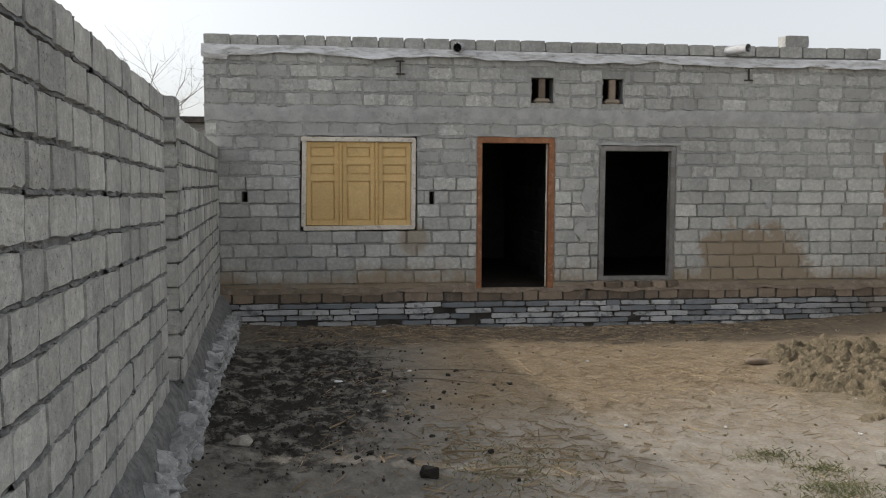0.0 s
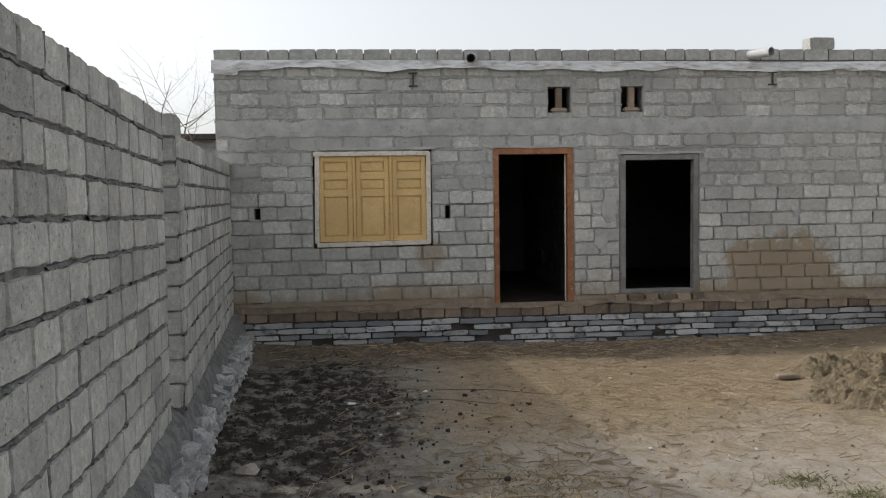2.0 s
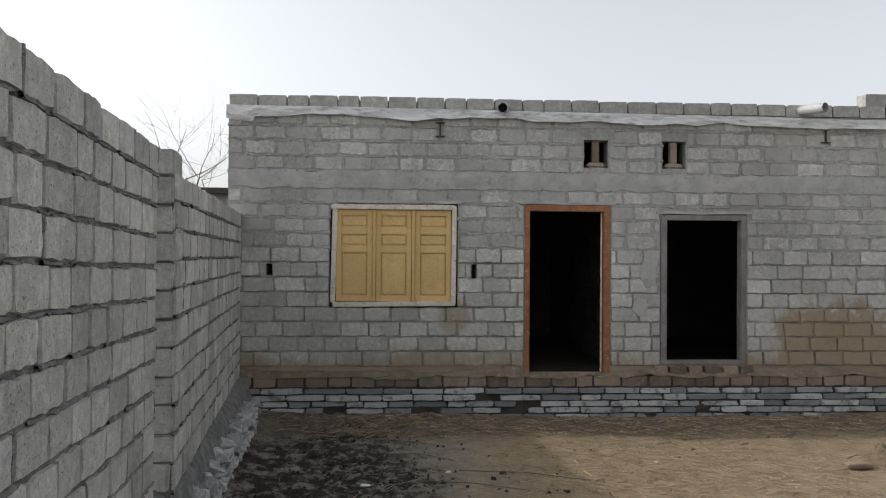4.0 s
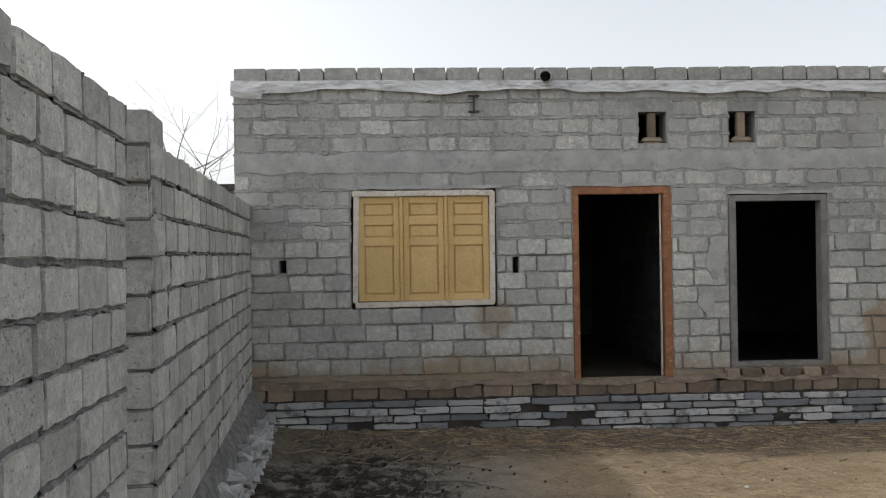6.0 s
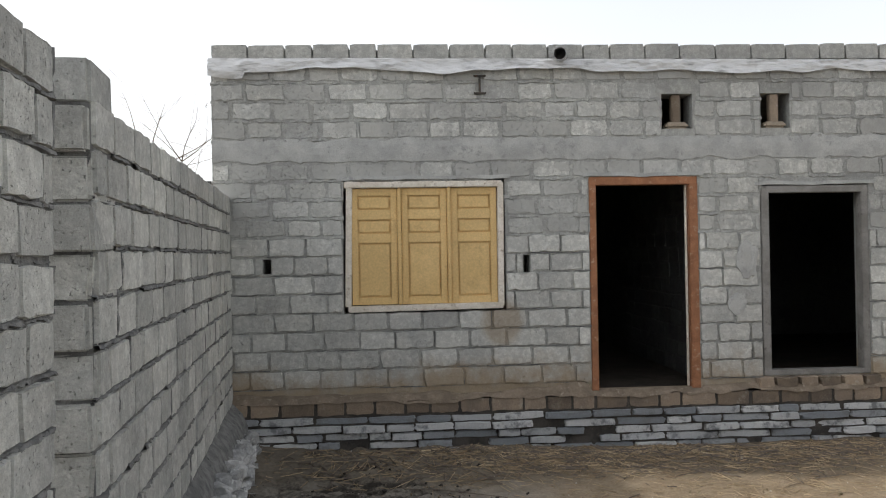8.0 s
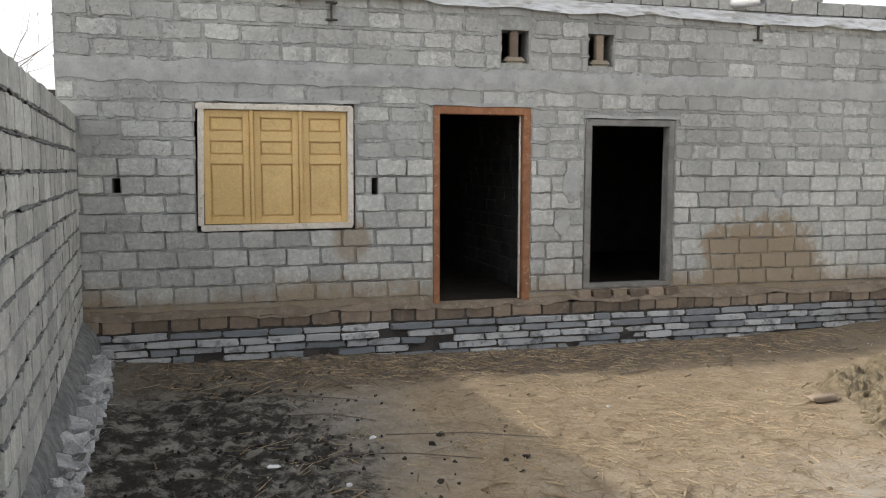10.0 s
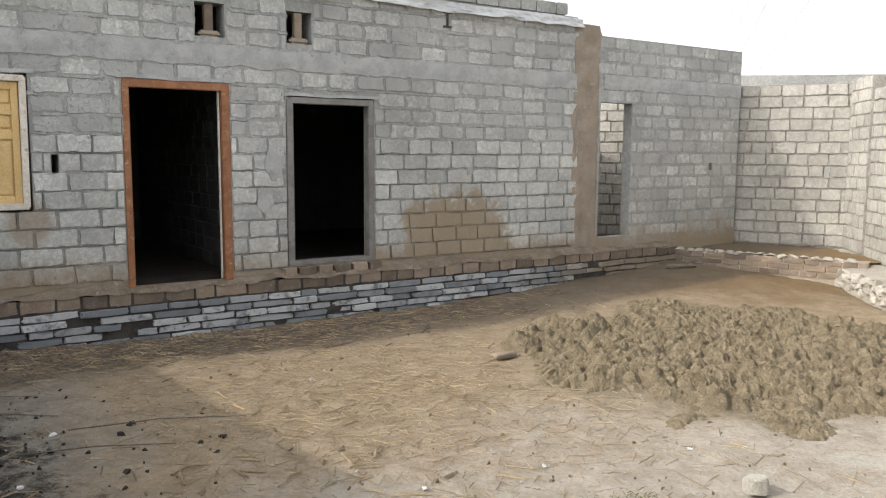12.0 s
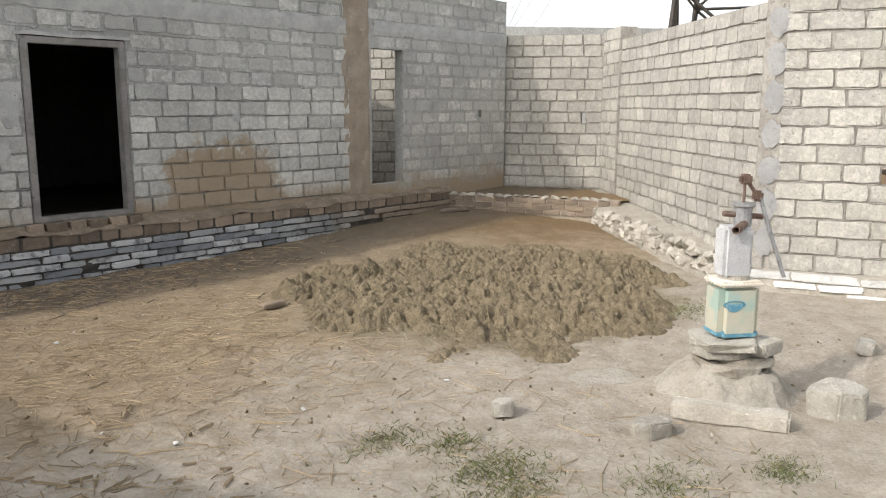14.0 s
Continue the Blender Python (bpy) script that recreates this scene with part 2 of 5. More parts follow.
def soil_material():
    """Yard soil: dung-dark and greyed with painted wall shade by the long wall, straw-tan in the middle, pale trodden
    silt nearer, damp brown by the far kerb.
    """
    n = Nodes("yard soil")
    x, y, z = n.xyz()
    big = n.maths("MULTIPLY", n.maths("SUBTRACT", n.noise(0.9, 5, 0.65), 0.5), 3.0)
    med = n.noise(5.0, 5, 0.7)
    fine = n.noise(38, 4, 0.75)
    silt = n.mix(n.ramp(med, 0.35, 0.65), (0.30, 0.262, 0.21), (0.375, 0.335, 0.28))
    tan = n.mix(n.ramp(med, 0.3, 0.7), (0.235, 0.182, 0.122), (0.32, 0.255, 0.175))
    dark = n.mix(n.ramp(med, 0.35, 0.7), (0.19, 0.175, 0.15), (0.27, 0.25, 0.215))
    col = n.mix(n.ramp(n.maths("ADD", y, big), 5.0, 6.6), silt, tan)
    brown = n.ramp(n.maths("ADD", n.maths("ADD", n.maths("MULTIPLY", x, 0.7), n.maths("MULTIPLY", y, 0.6)), big), 10.0, 11.2)
    col = n.mix(brown, col, n.mix(med, (0.15, 0.105, 0.06), (0.24, 0.17, 0.1)))
    # Darker grey towards the long wall: its cast shadow put into the soil colour.
    wall_shade = n.ramp(n.maths("ADD", x, n.maths("MULTIPLY", big, 0.8)), 1.5, 0.3)
    col = n.mix(wall_shade, col, dark)
    # Browner and darker over the last metre before the house.
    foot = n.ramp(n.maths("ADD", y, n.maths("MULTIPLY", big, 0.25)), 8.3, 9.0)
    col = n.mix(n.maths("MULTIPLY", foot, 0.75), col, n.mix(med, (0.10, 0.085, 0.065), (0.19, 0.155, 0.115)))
    dx = n.maths("DIVIDE", n.maths("SUBTRACT", x, -0.4), 0.9)
    dy = n.maths("DIVIDE", n.maths("SUBTRACT", y, 6.8), 2.0)
    r = n.maths("ADD", n.maths("SQRT", n.maths("ADD", n.maths("MULTIPLY", dx, dx), n.maths("MULTIPLY", dy, dy))), n.maths("MULTIPLY", n.maths("SUBTRACT", n.noise(3.5, 6, 0.75), 0.5), 2.2))
    blot = n.maths("MULTIPLY", n.ramp(r, 1.3, 0.8), n.ramp(n.noise(6, 6, 0.75), 0.38, 0.54))
    col = n.mix(n.maths("MULTIPLY", blot, 0.95), col, n.mix(fine, (0.012, 0.011, 0.01), (0.05, 0.045, 0.038)))
    hc, hsn = math.cos(-0.35), math.sin(-0.35)
    hx, hy = n.maths("SUBTRACT", x, 6.1), n.maths("SUBTRACT", y, 6.4)
    ha = n.maths("DIVIDE", n.maths("SUBTRACT", n.maths("MULTIPLY", hx, hc), n.maths("MULTIPLY", hy, hsn)), 2.15)
    hb = n.maths("DIVIDE", n.maths("ADD", n.maths("MULTIPLY", hx, hsn), n.maths("MULTIPLY", hy, hc)), 1.7)
    hr = n.maths("ADD", n.maths("SQRT", n.maths("ADD", n.maths("MULTIPLY", ha, ha), n.maths("MULTIPLY", hb, hb))), n.maths("MULTIPLY", n.maths("SUBTRACT", n.noise(1.8, 5, 0.7), 0.5), 0.5))
    mud = n.mix(n.ramp(n.noise(5, 5, 0.7), 0.35, 0.65), (0.20, 0.165, 0.115), (0.28, 0.235, 0.165))
    col = n.mix(n.ramp(hr, 1.1, 0.85), col, mud)
    far = n.ramp(n.maths("ABSOLUTE", x), 30.0, 60.0)
    col = n.mix(far, col, (0.3, 0.26, 0.2))
    col = n.mix(0.6, col, n.mix(fine, (0.3, 0.3, 0.3), (1.7, 1.7, 1.7)), "MULTIPLY")
    spots = n.ramp(n.noise(17, 2, 0.5), 0.68, 0.75)
    col = n.mix(n.maths("MULTIPLY", spots, 0.5), col, (0.08, 0.07, 0.055))
    h = n.maths("ADD", n.maths("MULTIPLY", fine, 0.6), n.noise(11, 5, 0.7))
    return n.done(col, 0.97, h, 0.016, spec=0.1)


M_GAP = grainy("dark packed earth", (0.05, 0.046, 0.042), (0.09, 0.08, 0.07), (0.13, 0.11, 0.09), 6, 80, 0.0, 0.01)
M_SLATE = slate_material()
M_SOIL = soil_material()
M_HEAP = grainy("dug mud", (0.17, 0.135, 0.085), (0.25, 0.202, 0.132), (0.32, 0.265, 0.18), 11, 75, 0.0, 0.03)
M_HEAP_PALE = grainy("dried mud", (0.32, 0.29, 0.24), (0.375, 0.345, 0.295), (0.27, 0.24, 0.2), 6, 50, 0.1, 0.015)
# Room floor earth, its colour lowered to stand in for indoor shade.
M_FLOOR = grainy("shaded earth floor", (0.05, 0.042, 0.034), (0.075, 0.062, 0.05), None, 4, 50, 0.0, 0.02)


def sheet_material():
    n = Nodes("dusty clear plastic")
    f = n.noise(5, 4, 0.6, n.stretch(1, 1, 4))
    m = n.done(n.mix(f, (0.48, 0.48, 0.475), (0.74, 0.74, 0.74)), 0.3, n.noise(26, 4, vec=n.stretch(0.35, 1, 1)), 0.02, spec=0.7)
    n.put(n.ramp(f, 0.05, 0.5), n.b.inputs["Alpha"])
    return m


M_SHEET = sheet_material()


def tin_material():
    n = Nodes("printed tin")
    x, y, z = n.xyz()
    col = n.mix(n.ramp(n.noise(7, 4), 0.4, 0.65), (0.5, 0.48, 0.38), (0.44, 0.44, 0.36))
    col = n.mix(n.ramp(n.noise(4, 3), 0.5, 0.6), col, (0.36, 0.46, 0.40))
    rust = n.ramp(n.noise(25, 5, 0.75), 0.62, 0.7)
    col = n.mix(n.maths("MULTIPLY", rust, 0.6), col, (0.3, 0.2, 0.13))
    return n.done(col, 0.5, n.noise(9, 3), 0.003, 0.1, 0.4)


M_TIN = tin_material()
M_BLUE = grainy("blue print", (0.09, 0.25, 0.34), (0.16, 0.32, 0.4), (0.42, 0.45, 0.4), 18, 90, 0.1, 0.001, 0.5)
M_RED_IRON = grainy("rusty iron", (0.13, 0.085, 0.065), (0.2, 0.14, 0.11), (0.26, 0.24, 0.22), 15, 90, 0.1, 0.003, 0.7, 0.4)
M_GALV = grainy("galvanised iron", (0.3, 0.3, 0.3), (0.4, 0.4, 0.4), (0.22, 0.2, 0.18), 15, 90, 0.1, 0.001, 0.5, 0.6)


# ---- mesh helpers ----
rng = random.Random(7)


def mesh_of(name, bm, material, smooth=False):
    bmesh.ops.recalc_face_normals(bm, faces=bm.faces)
    me = bpy.data.meshes.new(name)
    bm.to_mesh(me)
    bm.free()
    me.materials.append(material)
    if smooth:
        for p in me.polygons:
            p.use_smooth = True
    return me


def part(name, bm, material, parent=None, label="", smooth=False):
    ob = new(name, mesh_of(name, bm, material, smooth))
    if parent:
        ob.parent = parent
    if label:
        tagged(ob, label)
    return ob


def box(bm, x0, x1, y0, y1, z0, z1, bevel=0.0, m=None):
    made = bmesh.ops.create_cube(bm, size=1.0)["verts"]
    for v in made:
        v.co = Vector(((x0 + x1) / 2 + v.co.x * (x1 - x0), (y0 + y1) / 2 + v.co.y * (y1 - y0), (z0 + z1) / 2 + v.co.z * (z1 - z0)))
        if m:
            v.co = m @ v.co
    if bevel:
        edges = list({e for v in made for e in v.link_edges})
        bmesh.ops.bevel(bm, geom=edges, offset=bevel, segments=2, affect="EDGES")
    return bm


def boxed(*args, **kw):
    return box(bmesh.new(), *args, **kw)


def tube(bm, pts, radii, sides=8, cap=True):
    """A tapered tube along points."""
    rings = []
    for i, p in enumerate(pts):
        p = Vector(p)
        d = (Vector(pts[min(i + 1, len(pts) - 1)]) - Vector(pts[max(i - 1, 0)])).normalized()
        a = d.cross(Vector((0, 0, 1)) if abs(d.z) < 0.9 else Vector((1, 0, 0))).normalized()
        b = d.cross(a)
        rings.append([bm.verts.new(p + (a * math.cos(2 * math.pi * k / sides) + b * math.sin(2 * math.pi * k / sides)) * radii[i]) for k in range(sides)])
    for r, s in zip(rings, rings[1:]):
        for k in range(sides):
            bm.faces.new((r[k], r[(k + 1) % sides], s[(k + 1) % sides], s[k]))
    if cap:
        bm.faces.new(rings[0][::-1]), bm.faces.new(rings[-1])
    return bm


def hollow(bm, a, b, r, wall, sides=20):
    """A pipe open at both ends."""
    a, b = Vector(a), Vector(b)
    d = (b - a).normalized()
    u = d.cross(Vector((0, 0, 1)) if abs(d.z) < 0.9 else Vector((1, 0, 0))).normalized()
    w = d.cross(u)
    rings = [[bm.verts.new(p + (u * math.cos(2 * math.pi * k / sides) + w * math.sin(2 * math.pi * k / sides)) * q) for k in range(sides)] for p, q in ((a, r), (b, r), (b, r - wall), (a, r - wall))]
    for i in range(4):
        r0, r1 = rings[i], rings[(i + 1) % 4]
        for k in range(sides):
            bm.faces.new((r0[k], r0[(k + 1) % sides], r1[(k + 1) % sides], r1[k]))
    return bm


def block_meshes(name, material, count, rough, chamfer):
    """Unit blocks (face 1 x 1 in x and z, depth 1 behind y = 0 going to +y), with uneven rims."""
    out = []
    for _ in range(count):
        bm = bmesh.new()
        base = [(-0.5, -0.5), (0.5, -0.5), (0.5, 0.5), (-0.5, 0.5)]
        ring, corner = [], []
        for i, (x, z) in enumerate(base):
            x2, z2 = base[(i + 1) % 4]
            corner.append(len(ring))
            for f in ((0.02, 0.22, 0.42, 0.62, 0.82) if i % 2 == 0 else (0.05, 0.36, 0.68)):
                f += rng.uniform(-0.03, 0.03) if f > 0.1 else 0.0
                ring.append((x + (x2 - x) * f, z + (z2 - z) * f))
        ring = [(x + rng.uniform(-1, 0.7) * math.copysign(rough * 0.4, x), z + rng.uniform(-1, 0.7) * math.copysign(rough, z)) for x, z in ring]
        front = [bm.verts.new((x * (1 - chamfer * 0.6), rng.uniform(-0.012, 0.02), z * (1 - chamfer * 1.2))) for x, z in ring]
        rim = [bm.verts.new((x, 0.12, z)) for x, z in ring]
        bm.faces.new(front)
        n = len(ring)
        for k in range(n):
            j = (k + 1) % n
            bm.faces.new((front[k], front[j], rim[j], rim[k]))
        backs = [bm.verts.new((x, 1, z)) for x, z in base]
        for i in range(4):
            lo, hi = corner[i], corner[(i + 1) % 4] or n
            bm.faces.new([rim[q % n] for q in range(lo, hi + 1)] + [backs[(i + 1) % 4], backs[i]])
        out.append(mesh_of(name, bm, material))
    return out


def holed_wall(length, z0, z1, thick, holes, top=None):
    """A wall slab in local axes (x along, y into the wall, z up) with rectangular openings through it."""
    xs = sorted({0.0, length, *[h[0] for h in holes], *[h[1] for h in holes]})
    zs = sorted({z0, z1, *[h[2] for h in holes], *[h[3] for h in holes]})
    solid = {}
    for i in range(len(xs) - 1):
        for k in range(len(zs) - 1):
            cx, cz = (xs[i] + xs[i + 1]) / 2, (zs[k] + zs[k + 1]) / 2
            solid[i, k] = not any(h[0] < cx < h[1] and h[2] < cz < h[3] for h in holes)
    bm = bmesh.new()
    vs = {}

    def v(i, k, y):
        if (i, k, y) not in vs:
            vs[i, k, y] = bm.verts.new((xs[i], y * thick, zs[k]))
        return vs[i, k, y]

    for (i, k), s in solid.items():
        if not s:
            continue
        bm.faces.new((v(i, k, 0), v(i + 1, k, 0), v(i + 1, k + 1, 0), v(i, k + 1, 0)))
        bm.faces.new((v(i, k, 1), v(i, k + 1, 1), v(i + 1, k + 1, 1), v(i + 1, k, 1)))
        for di, dk, a, b in ((-1, 0, (i, k), (i, k + 1)), (1, 0, (i + 1, k), (i + 1, k + 1)), (0, -1, (i, k), (i + 1, k)), (0, 1, (i, k + 1), (i + 1, k + 1))):
            if not solid.get((i + di, k + dk), False):
                bm.faces.new((v(*a, 0), v(*b, 0), v(*b, 1), v(*a, 1)))
    return bm


def frame_of(a, b):
    """Local axes of a wall whose face runs from a to b with the yard on its right-hand side."""
    a, b = Vector((*a, 0)), Vector((*b, 0))
    u = (b - a).normalized()
    n = Vector((-u.y, u.x, 0))
    return Matrix(((u.x, n.x, 0, a.x), (u.y, n.y, 0, a.y), (0, 0, 1, 0), (0, 0, 0, 1))), (b - a).length


late = []


def lay(owner, meshes, spans, joint, proud, depth=0.12, limit=300, name="block", order=None, tilt=0.006, coarse=None, bead=None):
    """Queue pieces: spans are (x0, x1, z0, z1) in the owner's axes. Those past the limit are joined."""
    late.append((owner, meshes, spans, joint, proud, depth, limit, name, order, tilt, coarse, bead))


def bead_run(verts, faces, a, b, thick, reach, r):
    """A ragged ridge of mortar squeezed from a joint, from a to b on the wall's face."""
    n = max(3, int(math.dist(a, b) / 0.022))
    dx, dz = (b[0] - a[0]) / math.dist(a, b), (b[1] - a[1]) / math.dist(a, b)
    level = r.uniform(0.1, 0.9)
    base = len(verts)
    for i in range(n + 1):
        x, z = a[0] + (b[0] - a[0]) * i / n, a[1] + (b[1] - a[1]) * i / n
        level = min(1.0, max(0.0, level + r.uniform(-0.4, 0.4)))
        h = thick * (0.35 + 0.8 * level) * r.uniform(0.7, 1.2)
        s = r.uniform(-0.3, 0.3) * thick
        for q, out in ((-1, -0.012), (-0.5, reach * level), (0.45, reach * level * r.uniform(0.6, 1)), (1, -0.012)):
            verts.append((x - dz * (q * h + s), -out, z + dx * (q * h + s)))
    for i in range(n):
        for k in range(3):
            p = base + 4 * i + k
            faces.append((p, p + 4, p + 5, p + 1))


def rows_of(length, z0, z1, pitch, course, holes, seed, x0=0.0, vary=0.12, half=0.5):
    """Spans of a running bond, cut at the openings."""
    r = random.Random(seed)
    out = []
    count = round((z1 - z0) / course)
    hgt = (z1 - z0) / count
    for k in range(count):
        za, zb = z0 + k * hgt, z0 + (k + 1) * hgt
        cuts = [x0]
        x = x0 + pitch * (half if k % 2 else 1.0) * r.uniform(0.85, 1.1)
        while x < length - 0.08:
            cuts.append(x)
            x += pitch * r.uniform(1 - vary, 1 + vary)
        cuts.append(length)
        for a, b in zip(cuts, cuts[1:]):
            pieces = [(a, b)]
            for h in holes:
                if h[2] < (za + zb) / 2 < h[3]:
                    nxt = []
                    for p, q in pieces:
                        if q <= h[0] or p >= h[1]:
                            nxt.append((p, q))
                        else:
                            if p < h[0]:
                                nxt.append((p, h[0]))
                            if q > h[1]:
                                nxt.append((h[1], q))
                    pieces = nxt
            out += [(p, q, za, zb) for p, q in pieces if q - p > 0.055]
    return out


BLOCKS = block_meshes("block", M_BLOCK, 24, 0.085, 0.04)
BLOCKS_SHARP = block_meshes("block", M_BLOCK_LOW, 20, 0.06, 0.035)
BLOCKS_IN = block_meshes("block", M_BLOCK_SHADE, 6, 0.05, 0.03)
BLOCKS_L = block_meshes("block", M_BLOCK_L, 20, 0.045, 0.03)
BLOCKS_R = block_meshes("block", M_BLOCK_R, 20, 0.045, 0.03)
CAPS = block_meshes("block", M_CAP, 10, 0.008, 0.006)
SLABS = block_meshes("slab", M_SLATE, 14, 0.09, 0.08)
BRICKS = block_meshes("brick", M_BRICK, 10, 0.06, 0.08)


def rock_mesh(name, material, seed, flat=1.0, points=13):
    r = random.Random(seed)
    bm = bmesh.new()
    for _ in range(points):
        p = Vector((r.uniform(-1, 1), r.uniform(-1, 1), r.uniform(-1, 1)))
        p = p.normalized() * r.uniform(0.75, 1.0)
        q = Vector([max(-0.62, min(0.62, c)) / 1.24 for c in p])
        bm.verts.new((q.x, q.y, q.z * flat))
    bmesh.ops.convex_hull(bm, input=bm.verts)
    loose = [v for v in bm.verts if not v.link_faces]
    bmesh.ops.delete(bm, geom=loose, context="VERTS")
    bmesh.ops.bevel(bm, geom=list(bm.edges), offset=0.03, segments=1, affect="EDGES")
    return mesh_of(name, bm, material)


RUBBLE = [rock_mesh("stone", M_WHITEWASH, 40 + i) for i in range(8)]
RUBBLE_R = [rock_mesh("stone", M_PALE_STONE, 60 + i) for i in range(8)]
CLODS = [rock_mesh("clod", M_CLOD, 80 + i) for i in range(4)]


# ---- ground ----
def smooth(a, b, x):
    t = np.clip((x - a) / (b - a), 0, 1)
    return t * t * (3 - 2 * t)


def lattice(seed, n=64):
    return np.random.RandomState(seed).rand(n, n)


def wave(tab, x, y, s):
    """Smooth value noise from a wrapped table."""
    n = tab.shape[0]
    u, v = np.asarray(x) * s + 1000.0, np.asarray(y) * s + 1000.0
    i, j = np.floor(u).astype(int), np.floor(v).astype(int)
    f, g = u - i, v - j
    f, g = f * f * (3 - 2 * f), g * g * (3 - 2 * g)
    a, b = tab[i % n, j % n], tab[(i + 1) % n, j % n]
    c, d = tab[i % n, (j + 1) % n], tab[(i + 1) % n, (j + 1) % n]
    return (a * (1 - f) + b * f) * (1 - g) + (c * (1 - f) + d * f) * g - 0.5


TA, TB, TC = lattice(1), lattice(2), lattice(3)


def heap(x, y):
    """Nearness to the middle of the dug mud: 0 outside, 1 inside."""
    dx, dy = x - 6.1, y - 6.4
    c, s = math.cos(-0.35), math.sin(-0.35)
    a, b = dx * c - dy * s, dx * s + dy * c
    r = np.sqrt((a / 2.05) ** 2 + (b / 1.7) ** 2) + wave(TA, x, y, 1.7) * 0.45
    return smooth(1.16, 0.80, r)


def ground_z(x, y):
    x, y = np.asarray(x, float), np.asarray(y, float)
    z = 0.19 * smooth(4.5, 9.5, x) * smooth(7.0, 9.6, y) + 0.05 * smooth(7.0, 11.0, x) * smooth(4.0, 7.0, y)
    z = z + 0.05 * smooth(9.0, 9.7, y) * smooth(3, 0, x)
    z = z + wave(TA, x, y, 0.9) * 0.03 + wave(TB, x, y, 3.1) * 0.022 + wave(TC, x, y, 9.0) * 0.014 + wave(TB, x, y, 19.0) * 0.007
    rough = smooth(1.6, 0.2, x) * smooth(3.0, 4.5, y)
    z = z + rough * (wave(TC, x, y, 6.0) * 0.05 + np.abs(wave(TA, x, y, 14.0)) * 0.07)
    z = z + 0.06 * smooth(-0.45, -0.95, x + 0.075 * (y - 4.3)) * smooth(11, 9, y)
    pump = np.sqrt((x - 4.87) ** 2 + (y - 3.6) ** 2)
    z = z + 0.05 * smooth(0.60, 0.30, pump)
    pit = np.sqrt(((x - 5.75) / 0.6) ** 2 + ((y - 3.3) / 0.4) ** 2)
    z = z - 0.07 * smooth(1.0, 0.4, pit + wave(TA, x, y, 3.0) * 0.4)
    return z


def spaced(lo, hi, step):
    mid = np.arange(lo, hi + step / 2, step)
    out = np.array([0.5, 1.5, 4, 10, 30, 90, 250, 700])
    return np.concatenate([lo - out[::-1], mid, hi + out])


def sheet_mesh(name, xs, ys, fz, material):
    gx, gy = np.meshgrid(xs, ys, indexing="ij")
    gz = fz(gx, gy)
    n, m = len(xs), len(ys)
    idx = np.arange(n * m).reshape(n, m)
    quads = np.stack([idx[:-1, :-1], idx[1:, :-1], idx[1:, 1:], idx[:-1, 1:]], -1).reshape(-1, 4)
    me = bpy.data.meshes.new(name)
    me.from_pydata(np.stack([gx, gy, gz], -1).reshape(-1, 3).tolist(), [], quads.tolist())
    me.materials.append(material)
    for p in me.polygons:
        p.use_smooth = True
    return me


def outer_z(x, y):
    far = smooth(14, 40, np.maximum(np.abs(x), np.abs(y)))
    return ground_z(x, y) * (1 - far)


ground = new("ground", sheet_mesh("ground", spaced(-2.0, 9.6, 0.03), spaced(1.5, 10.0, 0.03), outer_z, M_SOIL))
tagged(ground, "bare earth yard with dark dung, straw and trodden silt", "ground", kind="structure")


def ridged(tab, x, y, s):
    return 1 - 2 * np.abs(wave(tab, x, y, s))


HEAP_X, HEAP_Y = np.arange(3.1, 8.7, 0.015), np.arange(3.8, 8.7, 0.015)


def clod_field():
    """Heights of tumbled clods, each a lopsided dome, the higher one winning."""
    r = random.Random(91)
    field = np.zeros((len(HEAP_X), len(HEAP_Y)))
    for _ in range(15000):
        cx, cy = r.uniform(HEAP_X[0] + 0.2, HEAP_X[-1] - 0.2), r.uniform(HEAP_Y[0] + 0.2, HEAP_Y[-1] - 0.2)
        q = 0.016 + 0.085 * r.random() ** 4
        e, a = r.uniform(0.55, 1.0), r.uniform(0, 3.14)
        i0, j0 = int((cx - q - HEAP_X[0]) / 0.015), int((cy - q - HEAP_Y[0]) / 0.015)
        w = int(2 * q / 0.015) + 2
        gx, gy = np.meshgrid(HEAP_X[i0:i0 + w] - cx, HEAP_Y[j0:j0 + w] - cy, indexing="ij")
        u, v = gx * math.cos(a) + gy * math.sin(a), (gy * math.cos(a) - gx * math.sin(a)) / e
        dome = np.sqrt(np.clip(1 - (u * u + v * v) / (q * q), 0, 1)) * q * r.uniform(0.45, 0.95) * (1 + r.uniform(-0.5, 0.5) * u / q)
        part_of = field[i0:i0 + w, j0:j0 + w]
        np.maximum(part_of, dome + 0.25 * part_of, out=part_of)
    return field


CLOD_Z = clod_field()


def heap_z(x, y):
    h = heap(x, y)
    i = np.clip(np.rint((np.asarray(x) - HEAP_X[0]) / 0.015).astype(int), 0, len(HEAP_X) - 1)
    j = np.clip(np.rint((np.asarray(y) - HEAP_Y[0]) / 0.015).astype(int), 0, len(HEAP_Y) - 1)
    lump = 0.06 * np.clip(wave(TA, x, y, 2.2) + 0.5, 0, 1) + 0.03 * ridged(TB, x, y, 9.0) + 0.045 * wave(TC, x, y, 31.0) + 0.02 * ridged(TA, x, y, 21.0)
    return ground_z(x, y) - 0.08 * (1 - h) + h * (0.0 + lump + 1.05 * CLOD_Z[i, j])


mud_heap = new("mud_bank", sheet_mesh("mud_bank", HEAP_X, HEAP_Y, heap_z, M_HEAP))
for p in mud_heap.data.polygons:
    p.use_smooth = False
tagged(mud_heap, "broad low bank of damp dug mud", "mud bank")


